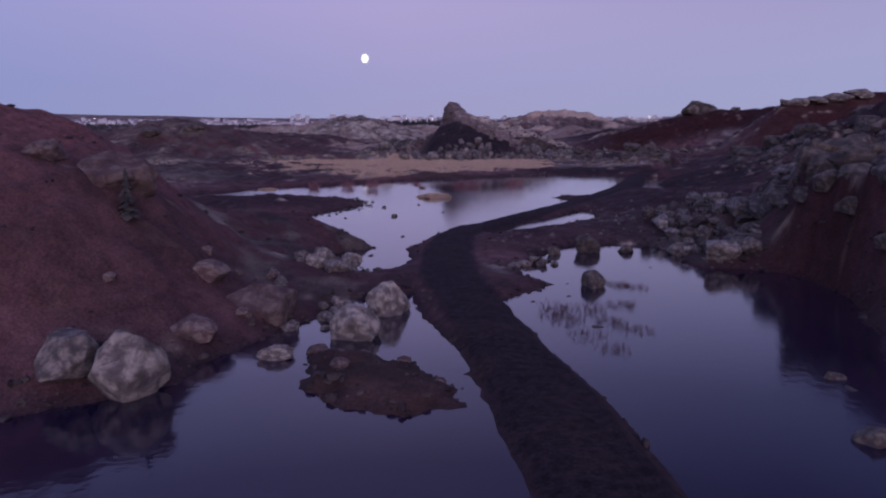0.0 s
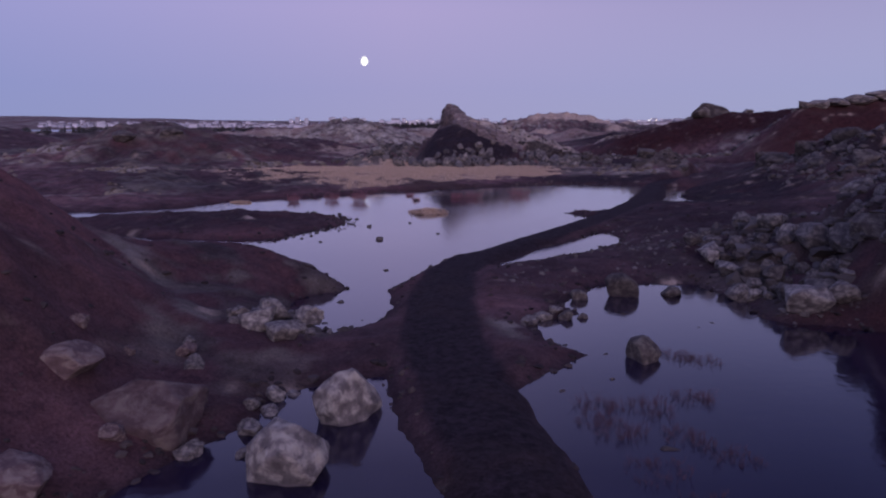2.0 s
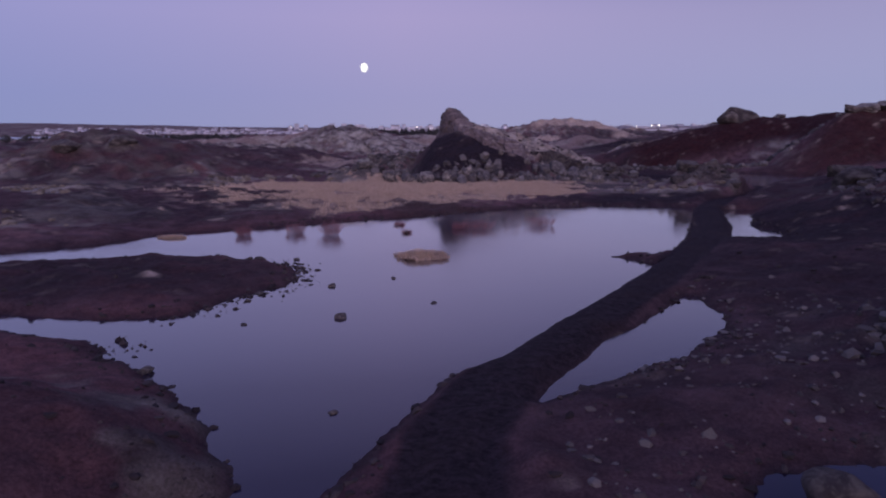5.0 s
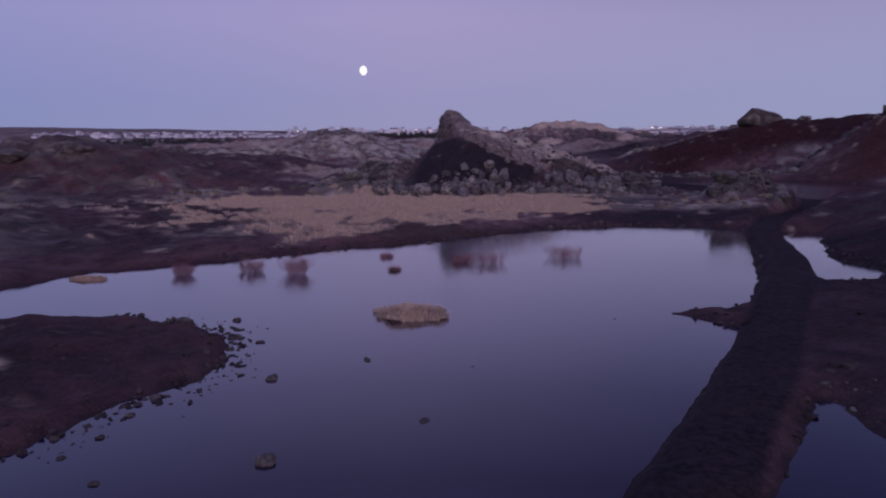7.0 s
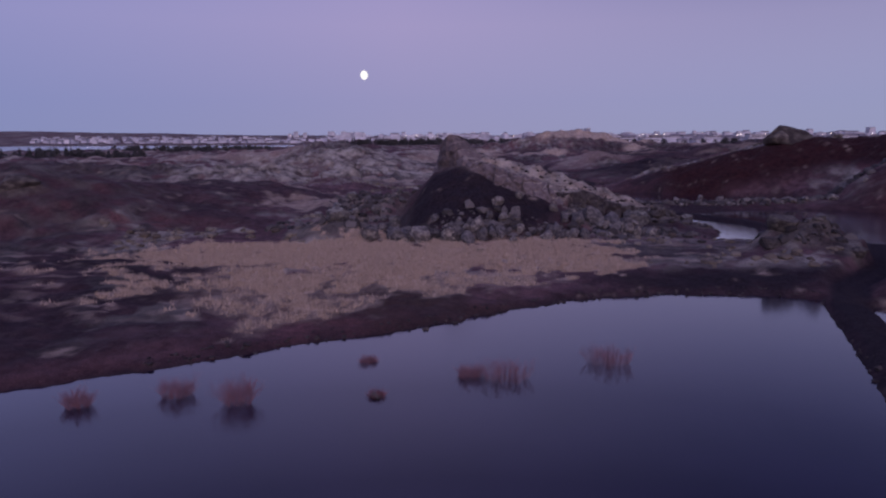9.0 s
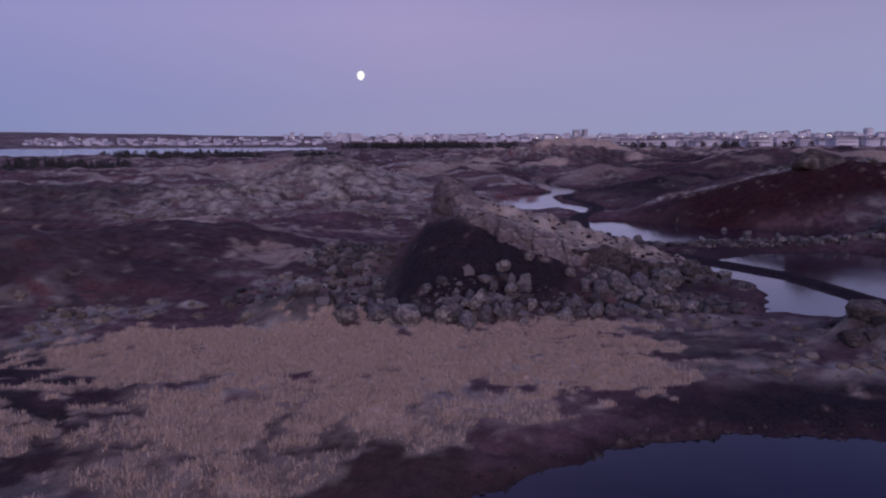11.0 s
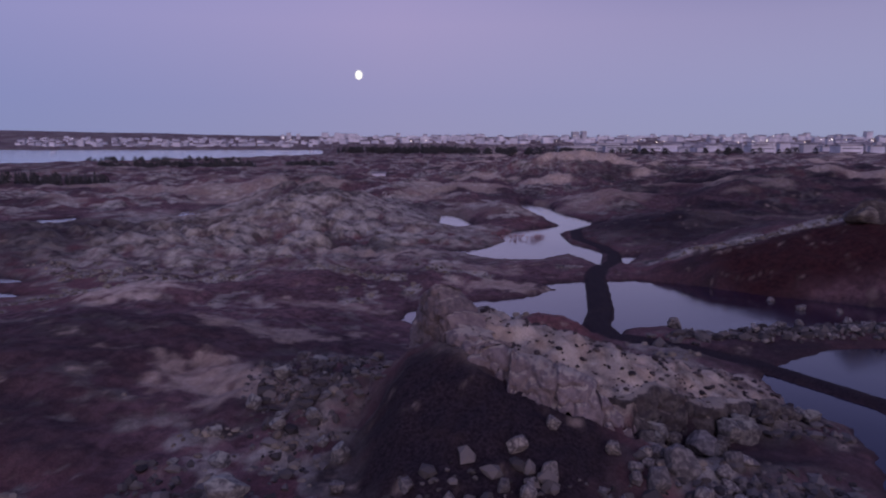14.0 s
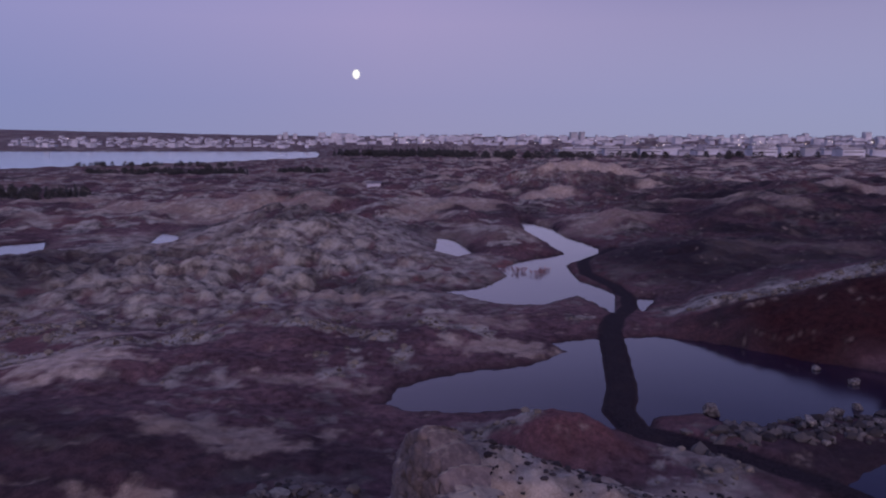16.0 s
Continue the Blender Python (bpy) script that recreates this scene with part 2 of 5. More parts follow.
def terrain(x, y):
    """Height of the ground and what covers it, at arrays of places."""
    x, y = np.asarray(x, float), np.asarray(y, float)
    wet = np.full(x.shape, -60.0)
    for pts in PONDS.values():
        wet = np.maximum(wet, poly_sd(x, y, pts))
    for pts in BANKS:
        wet = np.minimum(wet, -poly_sd(x, y, pts))
    wet = np.maximum(wet, poly_sd(x, y, PUDDLE))
    td, _ = seg_dist(x, y, TRACK, False)
    near = np.clip(1 - y / 400, 0.15, 1)
    calm = .2 + .8 * sstep(1.2, 3.5, td)      # the track's edges are smoother
    wet = wet + calm * (0.20 * fbm(x, y, 1.7, 4, 1) * np.clip(1 + y / 90, 1, 1.9) + 0.05 * fbm(x, y, .35, 2, 2))
    wet = wet + .35 * fbm(x, y, .8, 3, 17) * blob(x, y, -1.8, 20.7, 3, 3, 2)
    half = 1.12 - .2 * sstep(30, 46, y) + .14 * sstep(86, 94, y) + .26 * sstep(128, 138, y) * sstep(176, 166, y) + 0.10 * fbm(x, y, 2.3, 3, 3)
    wet = np.minimum(wet, td - half - 0.1)
    ds = np.maximum(-wet, 0)                      # metres from the nearest water
    dw = np.maximum(wet, 0)
    land = 1 - np.exp(-ds / 2.2)
    far = sstep(150, 400, y)
    big = sstep(3, 18, ds)
    far = far * (1 - .75 * sstep(260, 380, y) * sstep(60, -60, x))   # flat heath before the far lake
    z = 0.20 * (1 - np.exp(-ds / .5)) + 0.55 * (1 - np.exp(-ds / 5)) + 0.5 * big
    z = z + land * 0.22 * fbm(x, y, 3.5, 4, 4) + big * (0.55 + 0.9 * far + .7 * sstep(125, 170, y)) * fbm(x, y, 14, 4, 5) + big * far * 1.6 * fbm(x, y, 60, 3, 6)
    z = z - np.maximum(z - .75, 0) * .85 * np.maximum(blob(x, y, 0, 98.5, 21, 8.5, 2), np.maximum(blob(x, y, 3, 103, 13, 4, 2), blob(x, y, 19, 101, 9, 7, 2)))   # the meadow lies level
    z = z - np.maximum(z - .22, 0) * .95 * blob(x, y, -51, 152, 15, 10, 2)
    for cx, cy, h, rx, ry, p in MOUNDS:
        if y.min() > cy + 3.5 * ry or y.max() < cy - 3.5 * ry:
            continue
        z = z + h * (1 - np.exp(-ds / (0.35 * h + .8))) * blob(x + .12 * rx * fbm(x, y, rx * .6, 3, cx), y + .12 * ry * fbm(x, y, ry * .6, 3, cy), cx, cy, rx, ry, p)
    zc, dcrag = crest_height(x, y, CREST_CRAG, 0.56, 1.2)
    zc = zc + 0.3 * fbm(x, y, 2.2, 4, 8) + .2 * fbm(x, y, .95, 3, 36) - .8 * np.maximum(1.2 - x, 0)
    ahead = np.interp(x, [p[0] for p in STEP_LINE], [p[1] for p in STEP_LINE]) - y + .5 * fbm(x, y, 1.6, 3, 33)
    broken = sstep(10, 11.5, x) * sstep(27, 25, x) * sstep(-.2, .9, ahead)
    zc = zc - np.maximum(zc - .7 - .5 * fbm(x, y, 1.8, 3, 34), 0) * broken     # the back ends in a step
    zr, dred = crest_height(x, y, CREST_RED, 0.52, 3.0)
    zr = zr + 0.35 * fbm(x, y, 5, 4, 9) + .34 * np.clip(y - 167, 0, 16) * sstep(28, 38, x)
    zs, _ = crest_height(x, y, CREST_SCREE, 0.47, .15)
    zs = zs + 0.22 * fbm(x, y, 1.9, 4, 10) - .8 * np.maximum(-1.3 - x, 0)
    zp, _ = crest_height(x, y, CREST_CAP, 0.75, 1.5)
    zp = zp + 0.3 * fbm(x, y, 4, 4, 18)
    for zz in (zc, zr, zs, zp):
        k = sstep(-0.7, 0.7, zz - z) * land
        z = z + (np.maximum(zz, z) - z) * k
    # the steep bank over the near pond
    z = z + (3.9 + .5 * fbm(x, y, 2.4, 4, 19)) * sstep(0, 1.3, ds + .35 * fbm(x, y, 1.3, 3, 20)) * blob(x, y, 18.6, 30.5, 5.2, 8.5, 2.5)
    cap = 4.1 + .5 * fbm(x, y, 3.2, 4, 28)
    z = z - np.maximum(z - cap, 0) * sstep(.25, .6, blob(x, y, 18.6, 30.5, 9, 14, 2))
    # rough lava: ridged lumps
    lava = np.maximum.reduce([blob(x, y, 15.5, 43, 5.5, 6, 1.5), blob(x, y, 36, 70, 10, 16, 1.5), blob(x, y, 13, 39, 3, 4.5, 1.5), 0.8 * blob(x, y, -40, 105, 14, 10, 1.5),
                              0.8 * blob(x, y, -7, 120, 6, 7, 1.5), 0.6 * blob(x, y, 15, 108, 7, 3, 1.5), 0.9 * blob(x, y, -36, 194, 40, 22, 1.5), 0.7 * blob(x, y, 60, 386, 42, 26), 0.7 * blob(x, y, -29, 232, 19, 17),
                              blob(x, y, 25, 97, 3.4, 3, 1.5), .35 * blob(x, y, 17.5, 101, 5.5, 3.2, 1.5), .8 * blob(x, y, 21.5, 115.2, 4.5, 2.2, 1.5), 0.5 * blob(x, y, 60, 110, 14, 20, 1.5)])
    lump = np.maximum(fbm(x, y, 2.6, 3, 11), 0) ** 1.0 * 0.9 + np.maximum(fbm(x, y, 6.5, 3, 12), -.1) * 1.1
    tops = sstep(-.12, .3, fbm(x, y, 6.5, 3, 12) + .35 * fbm(x, y, 2.6, 3, 11))
    z = z + land * lava * (lump * near ** .3 + .9 * sstep(130, 170, y) * tops)
    tall = sstep(0.2, 1.2, ds)
    z = z + tall * (0.07 * fbm(x, y, .9, 3, 13) + .10 * np.maximum(fbm(x, y, 1.6, 4, 16), 0) ** 1.5)
    # the track: packed flat, slightly crowned, with two shallow ruts
    bed = 0.30 + 0.05 * np.cos(np.clip(td, 0, 2)) - 0.05 * np.exp(-((td - .62) / .2) ** 2) + 0.03 * fbm(x, y, .5, 2, 14)
    kt = 1 - sstep(half - .1, half + .7, td)
    kt = np.where(y > 232, 0, kt)
    z = z * (1 - kt) + bed * kt
    z = np.where(wet > 0, -0.75 * (1 - np.exp(-dw / 1.1)) - 0.003, np.maximum(z * sstep(-.02, .55, ds), 0.12 * np.minimum(ds, .3) + .003))
    # rising land towards the horizon
    z = z + 20 * sstep(1300, 3600, y + 0.25 * np.abs(x)) + 24 * blob(x, y, -1900, 3300, 800, 900) + sstep(1200, 2500, y) * 5 * fbm(x, y, 500, 3, 15)

    # cover, each 0 to 1
    n1, n2, n3 = fbm(x, y, 9, 4, 21), fbm(x, y, 2.2, 4, 22), fbm(x, y, 30, 4, 23)
    meadow = np.maximum.reduce([blob(x, y, -3, 95.5, 13, 6.3, 1.6), blob(x, y, -13.5, 95.5, 8.5, 5.4, 1.6), blob(x, y, 7, 97, 5.5, 8, 2), blob(x, y, -9, 85.5, 3.2, 4.5, 1.3, 20), .8 * blob(x, y, -4, 88, 4, 3, 1.3), blob(x, y, 9.5, 92, 3, 2, 2)])
    n0 = fbm(x, y, .9, 3, 26)
    band = sstep(4.4, 1.4, seg_dist(x, y - 4.0, CREST_RED, False)[0] + n2) * sstep(27, 31, x)   # pale moss along the red hill's back
    grass = sstep(.30, .62, meadow + .55 * n2 + .2 * n1 + .25 * n0) * sstep(1.2, 3.0, ds + .8 * n2) * sstep(.04, .2, meadow)
    grass = grass * (1 - .9 * sstep(.42, .62, fbm(x, y * 1.7, 1.5, 3, 27) + .5 * sstep(-6, 8, x) - .30))
    grass = grass * (1 - blob(x, y, 3, 106, 9, 4.2, 3))
    lobe = np.maximum.reduce([blob(x, y, -9, 85, 6, 7.5, 2, 20), blob(x, y, -3, 88, 10, 4, 2), blob(x, y, 8, 93, 5, 2.5, 2)])
    grass = np.maximum(grass, 0.5 * sstep(.3, .85, lobe + .5 * n2 + .3 * n0) * sstep(.9, 2.6, ds + .8 * n2) * sstep(.04, .3, lobe))
    for cx, cy, rx, ry, k in ((-13.6, 132.8, 6.4, 3.2, .5), (-33, 148.4, 6, 6.5, 1.0), (-16, 120.8, 4.6, 3, .6), (-13, 118, 3, 2, .5), (-9, 178, 9, 3.5, .5), (-11, 147, 7, 2.2, .4), (7, 158.4, 6, 2.4, .6), (5, 168, 6, 3, .4), (-34, 161, 4, 3, .6), (130, 329, 9, 9, .75), (92, 279, 12, 4, .6), (104, 300, 14, 4, .45), (27, 406, 25, 12, .5), (78, 392, 12, 8, .5)):
        grass = np.maximum(grass, k * sstep(.25, .8, blob(x + 2.2 * n1, y + 1.6 * fbm(x, y, 7, 3, 31), cx, cy, rx, ry, 1.3) + .45 * n2 + .2 * n0))
    grass = np.maximum(grass, far * .9 * sstep(.16, .5, fbm(x, y * 1.0, 34, 4, 24) + .2 * n1 + .12 * sstep(60, -40, x - .1 * y)))
    wisps = np.maximum.reduce([blob(x, y, -17, 86, 5.5, 8, 2), blob(x, y, -24, 92, 8, 6, 2), .8 * blob(x, y, 14, 96, 5, 4, 2)])
    grass = np.maximum(grass, .62 * wisps * sstep(.12, .42, fbm(x * .7, y * 1.5, 1.9, 4, 32) + .2 * n1) * sstep(.8, 2, ds))
    moss = np.maximum.reduce([.9 * lava, .75 * blob(x, y, 17, 100.5, 7, 6, 2), .8 * blob(x, y, -37, 101, 13, 7, 2) * sstep(-.2, .3, n1 + n2), 1.3 * blob(x, y, 12, 119.5, 12, 5.5, 2), sstep(.05, .3, n1 + .5 * n3 + .25 * n2) * sstep(2, 8, ds) * sstep(60, 80, y) * (1 - .85 * blob(x, y, -24, 132, 22, 22, 2)) * (1 - .8 * blob(x, y, 45, 205, 22, 26, 2)), 1.2 * band])
    moss = np.maximum(moss, .75 * np.maximum(blob(x, y, -7.6, 37, 4, 5, 2), np.maximum(blob(x, y, -5.8, 32, 2.2, 4, 2), blob(x, y, 2.3, 33.2, 1.1, 2, 2))) * sstep(-.3, .3, n2 + .5 * n1 + .3 * n0))
    moss = moss * (1 - .6 * blob(x, y, 15, 50, 8, 13, 2.5)) * (1 - .55 * blob(x, y, 38, 74, 14, 19, 2)) * (1 - .8 * blob(x, y, 60, 126, 22, 24, 2)) * (1 - .95 * sstep(14, 8, dred) * (y < 165)) * (1 - .95 * blob(x, y, 20.5, 33, 6.5, 9.5, 2.5)) * (1 - .9 * blob(x, y, 4, 109, 7.5, 4.5, 2.5))
    moss = moss + .7 * blob(x, y, -34, 222, 55, 62, 2) * (moss > .02)
    moss = np.maximum(moss * (1 - .75 * np.clip(lava * 1.5, 0, 1) * (1 - tops)), .9 * band)
    moss = np.clip((moss + .6 * n2 * (moss > .05)) * 1.15, 0, 1)
    back = np.maximum(blob(x + .5 * n1, y + .5 * n2, 9, 118, 8.5, 7.5, 3), blob(x + .5 * n1, y + .5 * n2, 17.5, 120, 8, 7.5, 3)) * sstep(-.1, .35, np.where(x > 9.5, -ahead, y - 111.5 + .4 * n2))
    moss = np.maximum(moss, back * (.9 + .2 * n2))
    red = np.maximum.reduce([.72 * blob(x, y, -15, 29, 11, 13, 2), blob(x, y, 21, 33, 9, 9, 2), .8 * sstep(.15, .6, n3), blob(x, y, 9.5, 134, 5, 4, 2), sstep(12, 6, dred) * sstep(20, 34, x)])
    red = np.clip(red + .25 * n1, 0, 1)
    grass = np.maximum(grass, back * np.clip(.30 + .5 * n2 + .4 * n0, 0, .7))
    dark = np.maximum.reduce([.85 * wisps, .75 * blob(x, y, -9, 102.8, 4, 2.2, 2), blob(x, y, 2.2, 109.6, 8.4, 8.2, 2.5), .75 * blob(x, y, -22, 78, 13, 8, 2), .85 * blob(x, y, -15, 56, 10, 6, 2), blob(x, y, 45, 205, 20, 25, 2), .78 * blob(x, y, 16, 54, 9, 13, 2.5), .95 * blob(x, y, 40, 72, 15, 19, 2), blob(x, y, 17, 88.5, 9, 3, 2), .6 * blob(x, y, 31, 92, 7, 8, 2), .6 * blob(x, y, -25, 124, 13, 9, 2), .7 * blob(x, y, -64, 188, 17, 22, 2), .55 * blob(x, y, 5.5, 41, 5, 8, 2), .95 * sstep(-.25, .15, ahead) * sstep(3.2, 1.6, ahead) * sstep(10, 11, x) * sstep(25.5, 24, x), .8 * blob(x, y, 20.5, 33, 7, 10, 2.5), .84 * sstep(14, 7, dred) * sstep(20, 34, x) * (y < 167), sstep(.2, .6, fbm(x, y, 40, 3, 25)) * .6, .72 * blob(x, y, 14, 41, 8.5, 13, 3), blob(x, y, 21, 71, 9, 15, 3), .7 * blob(x, y, 25.5, 97, 4, 4, 2), .8 * blob(x, y, 30, 84, 9, 9, 2), .8 * blob(x, y, 34, 131, 14, 7, 2), 1.15 * blob(x, y, 2.8, 109.4, 7.8, 8, 3), .8 * blob(x, y, 18.5, 112.5, 7, 3.5, 2), .55 * blob(x, y, -26, 113, 11, 8, 2), .85 * sstep(18, 55, x - .12 * (y - 170) + 12 * n3) * sstep(166, 180, y) * sstep(460, 330, y) * (.55 + .9 * np.clip(n1 + .3, 0, 1)), .84 * sstep(12, 6, dred) * (x > 34) * (y < 170), .9 * np.exp(-ds / .9)]) * (1 - back) * (1 - band)
    dark = np.maximum(np.clip(dark + .2 * n2 * (dark > .1), 0, 1), 1 - sstep(half - .1, half + .35, td))
    rust = np.clip(np.maximum(blob(x, y, -6, 84, 9, 5, 2), blob(x, y, -1.7, 20.6, 2.2, 2.2, 2)) + .3 * n2, 0, 1)
    ember = np.maximum.reduce([sstep(13, 8, dred + 1.5 * n1) * (y < 167) * sstep(33, 38, x), blob(x, y, 18.6, 30, 6.5, 9, 2.5) * (.5 + .6 * n1 + .3 * n2), .95 * blob(x, y, 67, 131, 19, 9, 2)]) * (1 - band)
    return dict(ember=ember, z=z, wet=wet, ds=ds, grass=grass * (1 - kt), moss=moss * (1 - kt), red=red, dark=dark, rust=rust, td=td, lava=lava, back=back)


# ---- materials ----
def material(name):
    m = bpy.data.materials.new(name)
    m.use_nodes = True
    return m, m.node_tree, m.node_tree.nodes["Principled BSDF"]


def tex_noise(t, scale, detail=5.0, rough=0.6, coord=None, distort=0.0):
    n = t.nodes.new("ShaderNodeTexNoise")
    n.inputs["Scale"].default_value, n.inputs["Detail"].default_value = scale, detail
    n.inputs["Roughness"].default_value, n.inputs["Distortion"].default_value = rough, distort
    if coord:
        t.links.new(coord, n.inputs["Vector"])
    return n


def mix_col(t, fac, a, b, mode="MIX"):
    m = t.nodes.new("ShaderNodeMix")
    m.data_type, m.blend_type = "RGBA", mode
    for sock, v in (("Factor", fac), ("A", a), ("B", b)):
        if isinstance(v, (int, float)):
            m.inputs[sock].default_value = v
        elif isinstance(v, tuple):
            m.inputs[sock].default_value = (*v, 1)
        else:
            t.links.new(v, m.inputs[sock])
    return m.outputs["Result"]


def vary(t, coord, scale, a, b, detail=5.0, lo=.35, hi=.65):
    n = tex_noise(t, scale, detail, .62, coord)
    r = ramp_of(t, [(lo, a), (hi, b)])
    t.links.new(n.outputs["Fac"], r.inputs[0])
    return r.outputs[0], n.outputs["Fac"]


def bump(t, b, height, strength, dist):
    n = t.nodes.new("ShaderNodeBump")
    n.inputs["Strength"].default_value, n.inputs["Distance"].default_value = strength, dist
    t.links.new(height, n.inputs["Height"])
    t.links.new(n.outputs[0], b.inputs["Normal"])


def ground_material():
    m, t, b = material("ground")
    co = t.nodes.new("ShaderNodeTexCoord").outputs["Object"]

    def at(name):
        a = t.nodes.new("ShaderNodeAttribute")
        a.attribute_name = name
        return a.outputs["Fac"]

    heath, f1 = vary(t, co, 1.1, (.090, .052, .058), (.235, .145, .147))
    broad, _ = vary(t, co, .11, (.62, .60, .64), (1.2, 1.16, 1.14), 6, .38, .62)
    heath = mix_col(t, 1.0, heath, broad, "MULTIPLY")
    scoria, f2 = vary(t, co, 2.6, (.118, .055, .060), (.26, .122, .118))
    cinder, f3 = vary(t, co, 5.0, (.013, .0095, .0135), (.046, .033, .041))
    hay, f4 = vary(t, co, .9, (.43, .338, .255), (.77, .635, .49), 7)
    mossy, f5 = vary(t, co, .42, (.095, .080, .074), (.52, .485, .40), 9, .38, .59)
    rusty, _ = vary(t, co, 1.4, (.045, .030, .027), (.10, .062, .05))
    ember, _ = vary(t, co, 1.6, (.024, .0085, .010), (.062, .021, .022), 7)
    c = mix_col(t, at("red"), heath, scoria)
    c = mix_col(t, at("moss"), c, mossy)
    c = mix_col(t, at("dark"), c, cinder)
    c = mix_col(t, at("ember"), c, ember)
    c = mix_col(t, at("rust"), c, rusty)
    c = mix_col(t, at("grass"), c, hay)
    fine = tex_noise(t, 14, 6, .7, co)
    r = ramp_of(t, [(.3, (.5, .49, .5)), (.7, (1.3, 1.3, 1.3))])
    t.links.new(fine.outputs["Fac"], r.inputs[0])
    c = mix_col(t, 1.0, c, r.outputs[0], "MULTIPLY")
    t.links.new(c, b.inputs["Base Color"])
    b.inputs["Roughness"].default_value = .95
    b.inputs["Specular IOR Level"].default_value = .2
    h = mix_col(t, .45, f5, fine.outputs["Fac"])
    bump(t, b, h, .9, .12)
    return m


def rock_material(name, a, b_, lichen, scale=1.0, mossy=None):
    m, t, b = material(name)
    tc = t.nodes.new("ShaderNodeTexCoord").outputs["Object"]
    info = t.nodes.new("ShaderNodeObjectInfo")
    c, f = vary(t, tc, 2.2 * scale, a, b_, 7, .3, .7)
    l = tex_noise(t, 2.4 * scale, 7, .66, tc, .4)
    r = ramp_of(t, [(.47, (0, 0, 0)), (.64, (1, 1, 1))])
    t.links.new(l.outputs["Fac"], r.inputs[0])
    c = mix_col(t, r.outputs[0], c, lichen)
    if mossy:
        g = t.nodes.new("ShaderNodeNewGeometry")
        sp = t.nodes.new("ShaderNodeSeparateXYZ")
        t.links.new(g.outputs["Normal"], sp.inputs[0])
        ad = t.nodes.new("ShaderNodeMath")
        ad.operation = "MULTIPLY_ADD"
        ad.inputs[1].default_value = .5
        t.links.new(l.outputs["Fac"], ad.inputs[0])
        t.links.new(sp.outputs["Z"], ad.inputs[2])
        mr = ramp_of(t, [(.60, (0, 0, 0)), (.72, (1, 1, 1))])
        lo = t.nodes.new("ShaderNodeMapRange")
        lo.inputs["From Max"].default_value = 1.7
        t.links.new(ad.outputs[0], lo.inputs["Value"])
        t.links.new(lo.outputs[0], mr.inputs[0])
        c = mix_col(t, mr.outputs[0], c, mossy)
    v = ramp_of(t, [(0, (.72, .70, .70)), (1, (1.2, 1.2, 1.18))])
    t.links.new(info.outputs["Random"], v.inputs[0])
    c = mix_col(t, 1.0, c, v.outputs[0], "MULTIPLY")
    t.links.new(c, b.inputs["Base Color"])
    b.inputs["Roughness"].default_value = .92
    pits = tex_noise(t, 11 * scale, 6, .7, tc)
    h = mix_col(t, .5, f, pits.outputs["Fac"])
    bump(t, b, h, .55, .07)
    return m


def plain_material(name, a, b_, scale=3.0, rough=.85, metal=0.0):
    m, t, b = material(name)
    tc = t.nodes.new("ShaderNodeTexCoord").outputs["Object"]
    c, f = vary(t, tc, scale, a, b_)
    info = t.nodes.new("ShaderNodeObjectInfo")
    v = ramp_of(t, [(0, (.8, .8, .8)), (1, (1.15, 1.15, 1.15))])
    t.links.new(info.outputs["Random"], v.inputs[0])
    c = mix_col(t, 1.0, c, v.outputs[0], "MULTIPLY")
    t.links.new(c, b.inputs["Base Color"])
    b.inputs["Roughness"].default_value, b.inputs["Metallic"].default_value = rough, metal
    return m


def island_material(name, a, b_, rough=.9):
    """For masses of blades, leaves or stones in one mesh: each takes its own shade."""
    m, t, b = material(name)
    g = t.nodes.new("ShaderNodeNewGeometry")
    r = ramp_of(t, [(0, a), (1, b_)])
    t.links.new(g.outputs["Random Per Island"], r.inputs[0])
    t.links.new(r.outputs[0], b.inputs["Base Color"])
    b.inputs["Roughness"].default_value = rough
    b.inputs["Specular IOR Level"].default_value = .15
    return m


